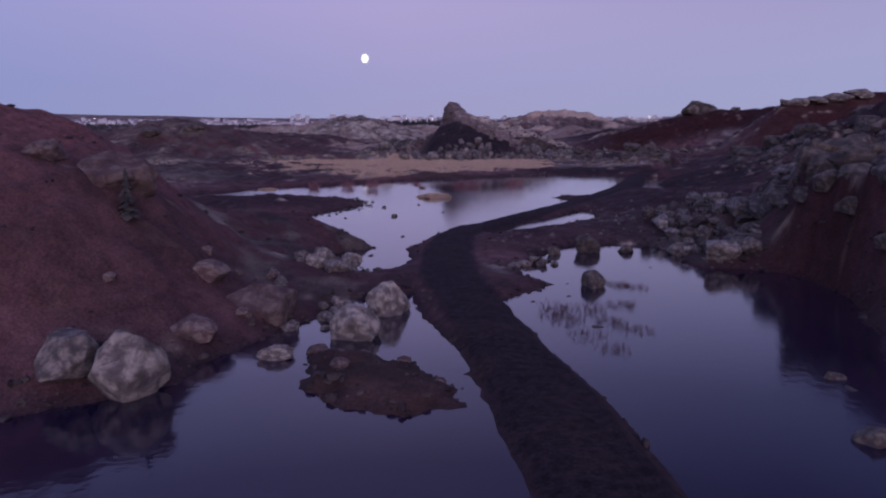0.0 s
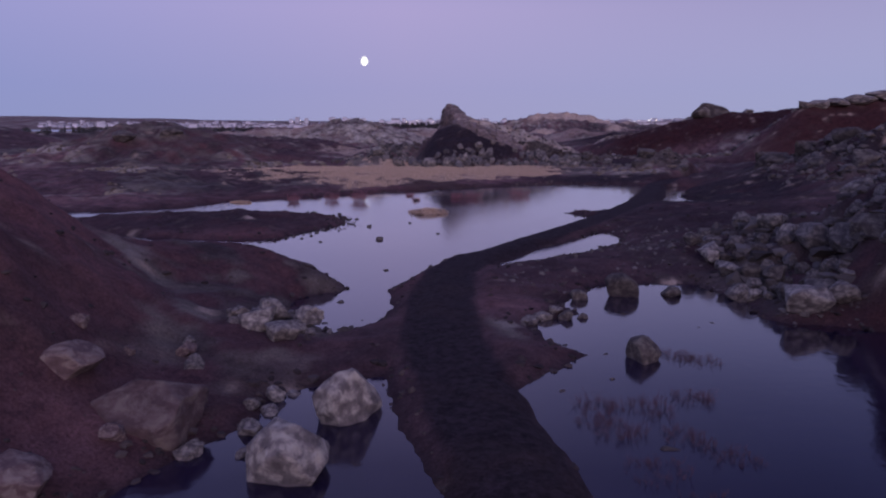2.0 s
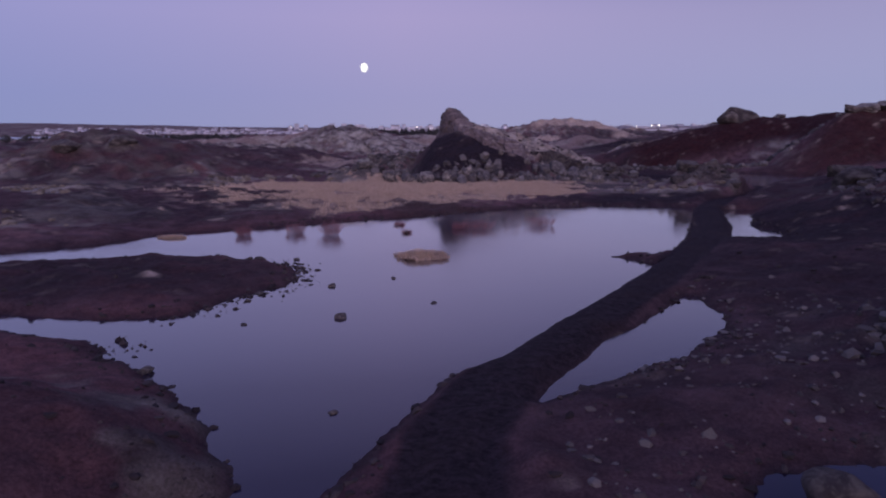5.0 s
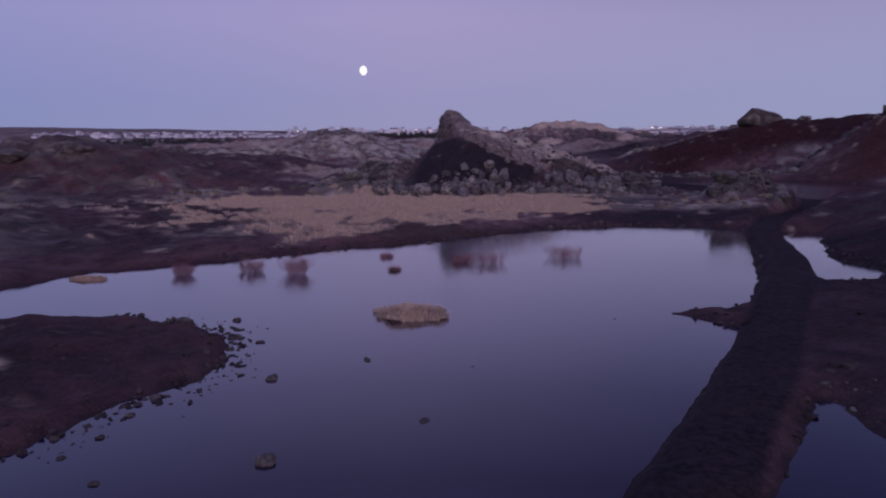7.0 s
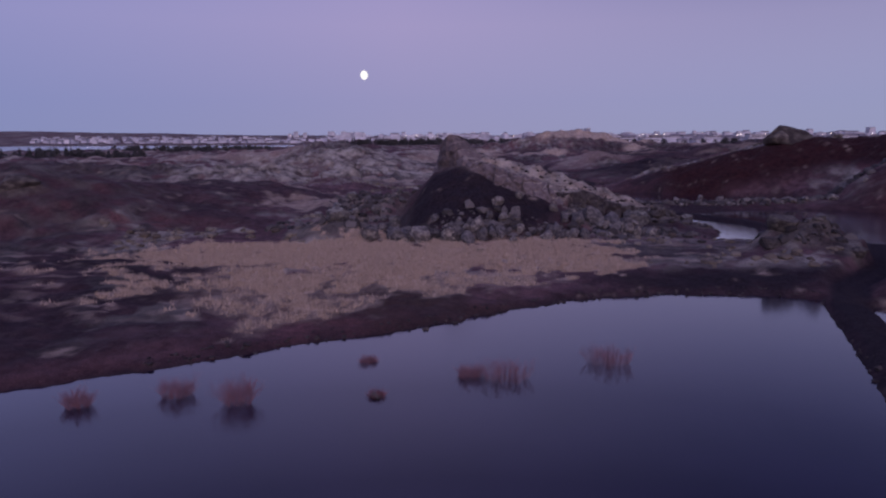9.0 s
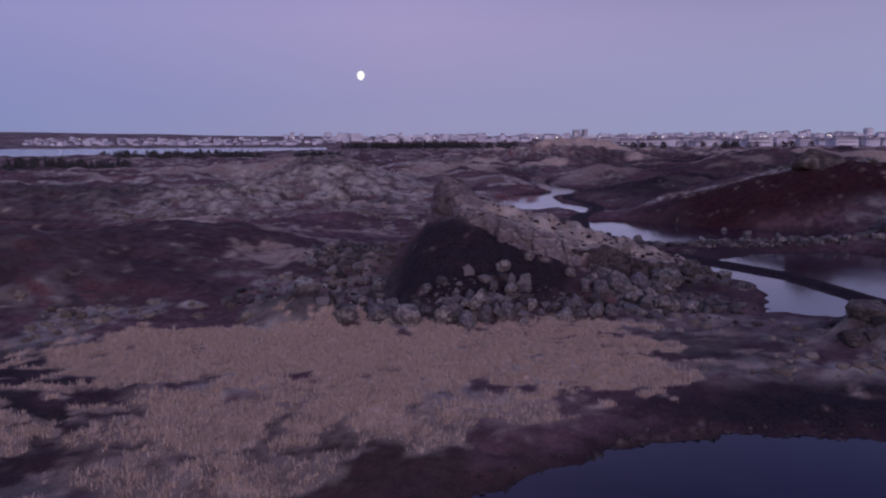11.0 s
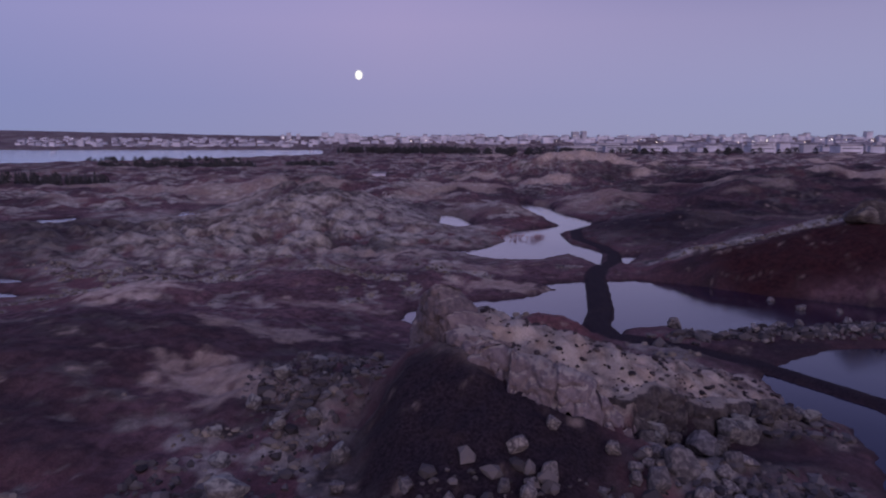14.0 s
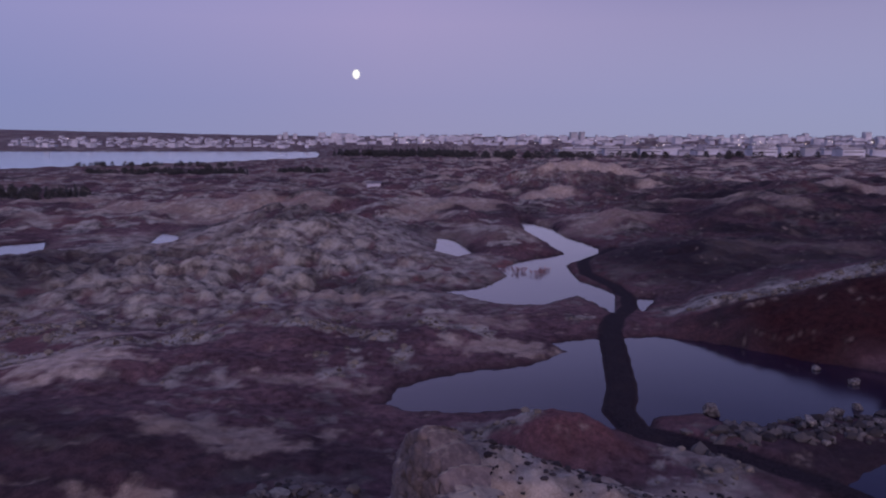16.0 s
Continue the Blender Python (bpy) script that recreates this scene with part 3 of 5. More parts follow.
def water_material():
    m, t, b = material("water")
    t.nodes.remove(b)
    co = t.nodes.new("ShaderNodeTexCoord").outputs["Object"]
    c, f = vary(t, co, .25, (.010, .007, .027), (.017, .012, .038), 4)
    body = t.nodes.new("ShaderNodeBsdfDiffuse")
    t.links.new(c, body.inputs["Color"])
    gloss = t.nodes.new("ShaderNodeBsdfGlossy")
    gloss.inputs["Color"].default_value = (1, 1, 1, 1)
    breeze = tex_noise(t, .06, 3, .5, co)
    rr = t.nodes.new("ShaderNodeMapRange")
    rr.inputs["From Min"].default_value, rr.inputs["From Max"].default_value = .4, .65
    rr.inputs["To Min"].default_value, rr.inputs["To Max"].default_value = .07, .15
    t.links.new(breeze.outputs["Fac"], rr.inputs["Value"])
    t.links.new(rr.outputs[0], gloss.inputs["Roughness"])
    rip = tex_noise(t, 3.5, 3, .5, co)
    n = t.nodes.new("ShaderNodeBump")
    n.inputs["Strength"].default_value, n.inputs["Distance"].default_value = .10, .05
    t.links.new(rip.outputs["Fac"], n.inputs["Height"])
    t.links.new(n.outputs[0], gloss.inputs["Normal"])
    graze = t.nodes.new("ShaderNodeLayerWeight")
    curve = ramp_of(t, [(0.0, (.03,) * 3), (.43, (.06,) * 3), (.55, (.10,) * 3), (.66, (.225,) * 3), (.82, (.54,) * 3), (.90, (.75,) * 3), (1.0, (1.0,) * 3)])
    t.links.new(graze.outputs["Facing"], curve.inputs[0])
    mix = t.nodes.new("ShaderNodeMixShader")
    t.links.new(curve.outputs[0], mix.inputs[0])
    t.links.new(body.outputs[0], mix.inputs[1])
    t.links.new(gloss.outputs[0], mix.inputs[2])
    t.links.new(mix.outputs[0], t.nodes["Material Output"].inputs[0])
    return m


def glow_material(name, colour, strength):
    m, t, b = material(name)
    t.nodes.remove(b)
    e = t.nodes.new("ShaderNodeEmission")
    e.inputs["Color"].default_value, e.inputs["Strength"].default_value = (*colour, 1), strength
    t.links.new(e.outputs[0], t.nodes["Material Output"].inputs[0])
    return m


M_GROUND = ground_material()
M_WATER = water_material()
M_ROCK = rock_material("grey lava rock", (.06, .053, .053), (.235, .215, .205), (.37, .355, .305))
M_DARKROCK = rock_material("dark lava rock", (.035, .029, .030), (.10, .085, .08), (.16, .15, .125))
M_MIDROCK = rock_material("slate-grey lava rock", (.05, .046, .050), (.15, .14, .142), (.22, .21, .195))
M_CRAG = rock_material("crag rock", (.095, .077, .083), (.20, .167, .172), (.225, .19, .185), 1.1, (.40, .355, .28))
M_MOSSROCK = rock_material("mossy lava rock", (.055, .050, .052), (.16, .15, .145), (.25, .245, .215), 1.0, (.33, .33, .27))
M_LEDGE = rock_material("ledge rock", (.028, .024, .027), (.085, .072, .074), (.13, .12, .11), .8, (.36, .325, .26))
M_REDROCK = rock_material("brown lava rock", (.07, .045, .047), (.17, .118, .116), (.23, .195, .17))
M_BLADE = island_material("dry grass", (.45, .352, .262), (.75, .612, .47))
M_CUSHION = island_material("heath cushions", (.10, .08, .065), (.30, .265, .205))
M_RUBBLE = island_material("lava rubble", (.04, .036, .037), (.18, .166, .156))
M_PALESTONE = island_material("pale stones", (.06, .053, .054), (.20, .185, .172))
M_PEBBLE = island_material("dark pebbles", (.03, .025, .027), (.09, .075, .072))
M_TWIG = island_material("willow twigs", (.24, .115, .13), (.42, .22, .23))
M_BROWNTWIG = island_material("brown twigs", (.085, .048, .055), (.17, .088, .098))
# needle colour raised: the haze over the far groves is in it
M_NEEDLE = island_material("haze-lightened needles", (.05, .053, .056), (.115, .115, .11))
M_BARK = plain_material("bark", (.03, .022, .02), (.08, .06, .05), 9)
# white walls; the blue cast is distance haze put into the colour
M_WALL = plain_material("haze-tinted concrete", (.40, .42, .48), (.76, .78, .83), .03)
M_ROOF = plain_material("roof sheet", (.14, .13, .14), (.34, .32, .33), .3, .6)
M_GLASS = plain_material("window glass", (.03, .035, .05), (.06, .06, .08), .4, .1)
M_LAMP = glow_material("street light", (1.0, .86, .66), 6.0)
M_MOON = glow_material("moon", (1.0, .97, .93), 1.15)


def mesh_object(name, verts, faces, mat, smooth=False, parent=None):
    me = bpy.data.meshes.new(name)
    me.from_pydata(verts, [], faces)
    me.materials.append(mat)
    if smooth:
        me.polygons.foreach_set("use_smooth", [True] * len(me.polygons))
    me.update()
    ob = new(name, me)
    ob.parent = parent
    return ob


def part(name, bm, mat, parent, label=""):
    me = bpy.data.meshes.new(name)
    bm.to_mesh(me)
    bm.free()
    me.materials.append(mat)
    ob = new(name, me)
    ob.parent = parent
    return tagged(ob, label)


# ---- ground: one sheet to the horizon ----
def steps(*runs):
    out = [runs[0][0]]
    for a, b, s0, s1 in runs:
        p, n = a, 0
        while p < b:
            k = (p - a) / (b - a)
            p += s0 * (s1 / s0) ** k
            out.append(min(p, b))
    return np.array(out)


gx = np.concatenate([-steps((18, 60, .22, .7), (60, 300, .7, 8), (300, 3600, 8, 260))[::-1], steps((-18, 18, .19, .19))[1:-1], steps((18, 60, .22, .7), (60, 300, .7, 8), (300, 3600, 8, 260))])
gy = steps((-500, -20, 60, 4), (-20, 8, 4, .4), (8, 60, .19, .21), (60, 130, .21, .34), (130, 300, .34, 1.1), (300, 1200, 1.1, 14), (1200, 4400, 14, 120))
GX, GY = np.meshgrid(gx, gy)
chunks = [terrain(GX[r:r + 16].ravel(), GY[r:r + 16].ravel()) for r in range(0, len(gy), 16)]
cover = {k: np.concatenate([c[k] for c in chunks]) for k in chunks[0]}
nx, ny = len(gx), len(gy)
sheets = {k: v.reshape(ny, nx) for k, v in cover.items()}


def sample(x, y):
    """The ground as laid, between its grid points."""
    x, y = np.atleast_1d(np.asarray(x, float)), np.atleast_1d(np.asarray(y, float))
    i, j = np.clip(np.searchsorted(gx, x) - 1, 0, nx - 2), np.clip(np.searchsorted(gy, y) - 1, 0, ny - 2)
    u, v = (x - gx[i]) / (gx[i + 1] - gx[i]), (y - gy[j]) / (gy[j + 1] - gy[j])
    return {k: (s[j, i] * (1 - u) + s[j, i + 1] * u) * (1 - v) + (s[j + 1, i] * (1 - u) + s[j + 1, i + 1] * u) * v for k, s in sheets.items()}


def height_at(x, y):
    return float(sample(x, y)["z"][0])


idx = np.arange(nx * ny).reshape(ny, nx)
quads = np.stack([idx[:-1, :-1], idx[:-1, 1:], idx[1:, 1:], idx[1:, :-1]], -1).reshape(-1, 4)
me = bpy.data.meshes.new("ground")
me.vertices.add(nx * ny)
me.vertices.foreach_set("co", np.stack([GX.ravel(), GY.ravel(), cover["z"]], -1).astype(np.float32).ravel())
me.loops.add(quads.size)
me.loops.foreach_set("vertex_index", quads.ravel().astype(np.int32))
me.polygons.add(len(quads))
me.polygons.foreach_set("loop_start", np.arange(0, quads.size, 4, dtype=np.int32))
me.polygons.foreach_set("use_smooth", np.ones(len(quads), bool))
me.update(calc_edges=True)
for key in ("grass", "moss", "red", "dark", "rust", "ember"):
    at = me.attributes.new(key, "FLOAT", "POINT")
    at.data.foreach_set("value", np.clip(cover[key], 0, 1).astype(np.float32))
me.materials.append(M_GROUND)
ground = tagged(new("ground", me), "red and black volcanic ground with moss and dry heath", "ground", kind="structure")

water = mesh_object("water", [(-1500, -40, 0), (1500, -40, 0), (1500, 1400, 0), (-1500, 1400, 0)], [(0, 1, 2, 3)], M_WATER)
tagged(water, "still dark pond water mirroring the lilac dusk sky", "water", kind="structure")


# ---- rocks ----
def rock_mesh(name, seed, mat, level=3, cuts=14, rough=.07):
    rnd = random.Random(seed)
    bm = bmesh.new()
    bmesh.ops.create_icosphere(bm, subdivisions=level, radius=1.0)
    planes = []
    for _ in range(cuts):
        v = Vector((rnd.gauss(0, 1), rnd.gauss(0, 1), rnd.gauss(0, .8))).normalized()
        planes.append((v, rnd.uniform(.50, .82)))
    off = Vector((seed * 3.7 % 50, seed * 1.9 % 50, seed * .7 % 50))
    for v in bm.verts:
        p = v.co.copy()
        for n, d in planes:
            k = p.dot(n)
            if k > d:
                p -= n * (k - d)
        f = noise.fractal(p * 2.1 + off, 1.0, 2.0, 5)
        g = noise.fractal(p * 6.0 + off, 1.0, 2.0, 3)
        v.co = p * (1 + rough * f * 1.7 + rough * .8 * g)
    xs = [abs(v.co.x) for v in bm.verts]
    k = 1 / max(xs)
    for v in bm.verts:
        v.co = v.co * k
    for f in bm.faces:
        f.smooth = True
    me = bpy.data.meshes.new(name)
    bm.to_mesh(me)
    bm.free()
    me.materials.append(mat)
    return me


def rough_block(seed, mat, cuts=9, shear=.25, struck=14):
    """An angular block: a cube sheared, with corners struck off and a rough skin; 2 m across."""
    r = random.Random(seed)
    bm = bmesh.new()
    bmesh.ops.create_cube(bm, size=2.0)
    bmesh.ops.subdivide_edges(bm, edges=bm.edges[:], cuts=cuts, use_grid_fill=True)
    planes = []
    for _ in range(struck):
        v = Vector((r.uniform(-1, 1), r.uniform(-1, 1), r.uniform(-.7, 1))).normalized()
        planes.append((v, r.uniform(.70, 1.05)))
    sh = [r.uniform(-shear, shear) for _ in range(3)]
    off = Vector((seed * 2.7, seed * .9, seed * 1.7))
    for v in bm.verts:
        p = Vector((v.co.x + sh[0] * v.co.z, v.co.y + sh[1] * v.co.z, v.co.z + sh[2] * v.co.x))
        for n, d in planes:
            k = p.dot(n)
            if k > d:
                p -= n * (k - d)
        v.co = p * (1 + .055 * noise.fractal(p * 1.8 + off, 1, 2, 5) + .022 * noise.fractal(p * 6 + off, 1, 2, 3))
    k = 1 / max(abs(v.co.x) for v in bm.verts)
    for v in bm.verts:
        v.co = v.co * k
    bmesh.ops.recalc_face_normals(bm, faces=bm.faces)
    for f in bm.faces:
        f.smooth = True
    me = bpy.data.meshes.new("boulder")
    bm.to_mesh(me)
    bm.free()
    me.materials.append(mat)
    return me


BLOCK = [rough_block(500 + i, M_ROCK) for i in range(7)]
MBLOCK = [rough_block(560 + i, M_MIDROCK) for i in range(4)]
DBLOCK = [rough_block(520 + i, M_DARKROCK) for i in range(5)]
HERO = [rock_mesh("boulder", 100 + i, M_ROCK, 5, 10 + i % 4) for i in range(6)]
DARK = [rock_mesh("boulder", 40 + i, M_DARKROCK, 3, 10) for i in range(5)]
BROWN = [rough_block(70 + i, M_REDROCK, 14, .15, 26) for i in range(3)]


MOSSY = [rough_block(580 + i, M_MOSSROCK, 14) for i in range(4)]
BIG = [rough_block(540 + i, M_ROCK, 22, .12, 26) for i in range(4)]


def boulder(me, x, y, w, h=.7, d=.85, sink=.25, turn=0.0, label="", group="", ground_z=None, tip=0.0):
    """A rock w metres wide; h and d are its height and depth against that."""
    z = height_at(x, y) if ground_z is None else ground_z
    z = max(z, -.12)
    r = w / 2
    ob = new("boulder", me)
    ob.matrix_world = pose(x, y, z + r * h * (1 - 2 * sink), tip, tip * .6, turn) @ Matrix.Diagonal((r, r * d, r * h, 1))
    return tagged(ob, label or "rough grey lava boulder on dark gravel", "boulder", group)


rnd = random.Random(5)
SHORE = "boulders on the near shores"
for i, (x, y, w, h, d, sink, turn, lab) in enumerate([
    (-7.4, 19.8, 1.75, 1.0, .9, .16, 20, "large pale grey lava boulder at the water's edge"),
    (-8.75, 19.95, 1.6, .75, .9, .2, 100, "pale grey lava boulder beside a larger one"),
    (-2.85, 24.2, 1.6, .85, .9, .2, 10, "rounded grey boulder standing in shallow water"),
    (-2.2, 26.7, 1.5, .98, .85, .16, 60, "flat-topped grey boulder standing in shallow water"),
    (-4.65, 22.3, 1.15, .5, .6, .2, 25, "low wedge of grey rock in shallow water"),
    (-4.05, 25.9, .75, .7, .9, .2, 80, "small grey boulder at the pond's edge"),
    (-5.9, 25.7, 2.2, .6, .9, .42, 140, "brownish lava boulder on the bank"),
    (-7.0, 22.9, 1.3, .6, .9, .4, 200, "brownish lava boulder on the bank"),
    (-7.6, 25.9, 1.4, .55, .8, .52, 20, "half-buried lava rock on a red slope"),
    (-4.5, 30.6, .9, .75, .9, .2, 50, "grey boulder among others on the shore"),
    (-4.18, 32.7, 1.1, .75, .9, .2, 90, "grey boulder among others on the shore"),
    (-5.3, 32.9, .95, .75, .9, .2, 130, "grey boulder among others on the shore"),
    (-5.35, 31.2, .95, .7, .9, .2, 170, "grey boulder among others on the shore"),
    (-4.3, 31.7, .65, .7, .9, .2, 30, "small grey boulder on the shore"),
    (-3.95, 27.6, .5, .8, .9, .2, 0, "small grey boulder on the shore"),
    (-5.9, 31.6, .8, .7, .9, .25, 70, "grey boulder on the bank"),
    (5.1, 30.4, .88, .95, .85, .25, 20, "dark upright rock standing in the pond"),
    (8.05, 37.6, .87, .7, .9, .2, 15, "dark boulder at the pond's far edge"),
    (6.31, 37.7, 1.2, .8, .9, .2, 75, "brown boulder at the pond's far edge"),
    (4.12, 25.15, .55, .45, .9, .35, 0, "small dark rock just above the water"),
    (2.6, 28.1, .27, .9, .9, .25, 0, "small dark rock in the water"),
    (3.72, 34.3, .6, .8, .9, .2, 40, "dark boulder by the spit"),
    (4.25, 34.5, .46, .8, .9, .2, 10, "dark boulder by the spit"),
    (4.6, 37.0, .6, .8, .9, .2, 90, "dark boulder by the spit"),
    (8.8, 20.9, .62, .6, .9, .3, 0, "dark wet rock by the pond"),
    (8.85, 20.2, .45, .6, .9, .3, 50, "dark wet rock by the pond"),
    (7.7, 17.4, .8, .7, .9, .25, 20, "dark wet rock by the pond"),
    (3.0, 34.3, .55, .6, .9, .25, 30, "pale rock on the tip of a spit"),
    (3.45, 34.75, .5, .6, .9, .25, 70, "pale rock on the tip of a spit"),
    (2.55, 33.9, .6, .5, .9, .3, 10, "pale rock on the tip of a spit"),
    (11.2, 34.3, 1.5, .7, .8, .25, 0, "large grey lava boulder at the pond's edge"),
    (12.6, 34.6, 1.3, .6, .8, .25, 60, "grey lava boulder at the pond's edge"),
    (10.3, 36.9, 1.1, .7, .8, .25, 120, "grey lava boulder at the pond's edge"),
]):
    me_ = BIG[0] if i == 0 else BIG[1] if i == 1 else BIG[2] if i == 2 else BIG[3] if i == 3 else DARK[3] if i == 16 else BLOCK[i % 7] if i in (9, 11, 12, 27, 28, 29, 30, 31) else BROWN[i % 3] if 6 <= i <= 8 else HERO[i % 6] if i < 16 else (DARK[i % 5] if i < 27 else BIG[i % 4])
    boulder(me_, x, y, w, h, d, sink, turn, lab, SHORE)

STONES = "stones standing in the shallow lake"
for i, (x, y, w) in enumerate([(-3.78, 36.5, .32), (-4.78, 35.4, .3), (-3.02, 32.3, .34), (-3.0, 33.4, .18), (-2.75, 34.15, .16), (-3.88, 33.8, .24), (-2.66, 42.0, .28), (-.55, 52.3, .3), (-3.65, 50.25, .42), (-4.7, 55.2, .42), (.72, 56.1, .18), (-7.98, 44.7, .52),
                              (-11.2, 62.1, .34), (-9.1, 60.9, .6), (-7.43, 61.3, .36), (-6.65, 59.1, .28), (-7.5, 52.7, .3), (-7.35, 53.8, .38), (-6.7, 49.4, .22), (-2.33, 56.8, .3), (5.94, 61.3, .18), (-9.5, 60.4, .4), (-6.1, 54.8, .18), (-2.5, 70.5, .4), (-1.0, 79.2, .4), (-9.4, 76.2, .3),
                              (3.9, 28.9, .2), (7.6, 33.4, .16), (8.2, 33.9, .14), (6.9, 34.6, .12), (4.2, 30.8, .2), (-6.4, 57.8, .2), (-6.1, 60.2, .18), (-5.9, 57.2, .16), (-6.9, 60.1, .22), (-5.6, 58.7, .14), (-6.2, 52.6, .15), (-5.3, 52.0, .13)]):
    boulder(DARK[i % 5], x, y, w, .6, .9, .3, rnd.uniform(0, 360), "small dark stone standing in shallow water", STONES, max(height_at(x, y), -.05))

for i in range(14):
    x, y, w = -5.2 + rnd.gauss(0, .75), 31.3 + rnd.gauss(0, 1.3), rnd.uniform(.22, .55)
    if height_at(x, y) > .02:
        boulder(MBLOCK[i % 4], x, y, w, .75, .9, .25, rnd.uniform(0, 360), "small grey boulder in a shore rock pile", SHORE)
for i, (x, y) in enumerate([(-4.3, 26.9), (-3.9, 26.9), (-3.6, 27.9), (-4.9, 24.9), (-3.9, 24.9), (-6.2, 24.6), (-8.1, 27.4), (-7.2, 27.7), (-9.2, 23.0), (-6.3, 28.8)]):
    boulder(HERO[i % 6] if i < 5 else BROWN[i % 3], x, y, rnd.uniform(.35, .6), .7, .9, .25, rnd.uniform(0, 360), "small lava rock on the bank of a pond", SHORE)

FOOT = "fallen blocks at the foot of the crag"
done = []
while len(done) < 70:
    u = rnd.uniform(-5.5, 17)
    x, y = u, 101.0 + .012 * (u - 3) ** 2 + abs(rnd.gauss(0, 1)) * 2.0 + (u > 9) * rnd.uniform(0, 5)
    w = min(.55 + abs(rnd.gauss(0, .46)), 1.8)
    if any((x - a) ** 2 + (y - b) ** 2 < (.37 * (w + c)) ** 2 for a, b, c in done):
        continue
    done.append((x, y, w))
    boulder(BLOCK[len(done) % 7] if rnd.random() < .55 else MBLOCK[len(done) % 4], x, y, w, rnd.uniform(.75, 1.15), rnd.uniform(.75, 1), .15, rnd.uniform(0, 360), "angular grey block fallen from a crag", FOOT, None, rnd.uniform(-25, 25))
for x, y, w, h in ((6.3, 108.7, .8, .9), (4.3, 106.9, 1.0, .9), (-2.0, 101.6, 1.7, .85), (.2, 101.7, 1.5, .9), (-5.9, 101.4, 1.5, .8)):
    boulder(BLOCK[int(w * 10) % 7], x, y, w, min(h, .95), .9, .14, w * 200, "large angular block on the dark slope of a crag", FOOT)

done = []
while len(done) < 20:
    x, y = -7.6 + rnd.gauss(0, 2.4), 115.5 + rnd.gauss(0, 5)
    w = min(.6 + abs(rnd.gauss(0, .6)), 2.1)
    if not -14 < x < -2.4 or not 103 < y < 128 or any((x - a) ** 2 + (y - b) ** 2 < (.4 * (w + c)) ** 2 for a, b, c in done):
        continue
    done.append((x, y, w))
    boulder(MOSSY[len(done) % 4], x, y, w, rnd.uniform(.55, .85), rnd.uniform(.75, 1), .2, rnd.uniform(0, 360), "pale grey lava block in a rubble field beside a crag", "rubble field beside the crag", None, rnd.uniform(-20, 20))

DAM = "stones along the causeway pond"
done = []
while len(done) < 28:
    k = rnd.random()
    if k < .75:
        x = rnd.uniform(19, 46)
        y = 137.2 - 3.0 * sstep(26, 20, x) + .16 * (x - 30) * (x > 30) + rnd.gauss(0, 1.35)
    else:
        x, y = rnd.uniform(38, 56), 138 + rnd.uniform(-1, 3)
    w = min(.45 + abs(rnd.gauss(0, .4)), 1.6)
    if any((x - a) ** 2 + (y - b) ** 2 < (.42 * (w + c)) ** 2 for a, b, c in done) or seg_dist(np.array([x]), np.array([y]), TRACK, False)[0][0] < 1.6:
        continue
    done.append((x, y, w))
    boulder(BLOCK[len(done) % 7], x, y, w, rnd.uniform(.65, .95), .9, .15, rnd.uniform(0, 360), "grey lava stone in a rough stone bank", DAM, max(height_at(x, y), 0.05), rnd.uniform(-20, 20))
boulder(HERO[2], 23.2, 141.2, 1.6, .9, .9, .2, 30, "large grey stone at the tip of a stone bank", DAM)
for x, y, w in ((39.3, 148.6, 1.1), (37.8, 152.6, .9), (36.0, 142.6, .9), (41.2, 143.2, 1.1), (42.6, 147.2, .8)):
    boulder(HERO[int(x) % 6], x, y, w, .8, .9, .15, x * 40, "lone pale stone at the edge of a dark pond", DAM, -.12)
boulder(HERO[1], -12, 182.5, 3.4, .45, .7, .2, 10, "broad pale rock on the moor", "")

LAVA = "lava blocks east of the pond"
done = []
while len(done) < 85:
    x, y = (rnd.uniform(10.5, 24), rnd.uniform(33.5, 54)) if len(done) < 50 else (10.8 + abs(rnd.gauss(0, 2.6)), 35 + abs(rnd.gauss(0, 3.4)))
    w = min(.4 + abs(rnd.gauss(0, .45)), 1.7)
    t_ = sample(x, y)
    if t_["lava"][0] < .3 or t_["ds"][0] < .15 or any((x - a) ** 2 + (y - b) ** 2 < (.36 * (w + c)) ** 2 for a, b, c in done):
        continue
    done.append((x, y, w))
    boulder(rnd.choice((BLOCK[len(done) % 7], MBLOCK[len(done) % 4], MBLOCK[len(done) % 3], DBLOCK[len(done) % 5])), x, y, w, rnd.uniform(.6, .9), .9, .12, rnd.uniform(0, 360), "weathered lava block with grey lichen", LAVA, float(t_["z"][0]), rnd.uniform(-15, 15))
for x, y, w, h in ((32.5, 83, 3.4, .6), (31.5, 66, 2.6, .6), (36, 76, 3.4, .6), (30, 70, 2.2, .6), (34, 88, 2.6, .6), (29.3, 64.5, 1.6, .6), (23.6, 96.6, 2.4, .5), (22.3, 95.5, 1.6, .5), (26.8, 93, 1.2, .6), (34, 80, 2.2, .7), (38, 82, 3, .6), (33, 73, 2, .7), (37, 68, 2.8, .6), (41, 76, 3.2, .6)):
    boulder(DBLOCK[int(x) % 5], x, y, w, h, .9, .36, x * 20, "dark craggy lava outcrop on a slope", LAVA)
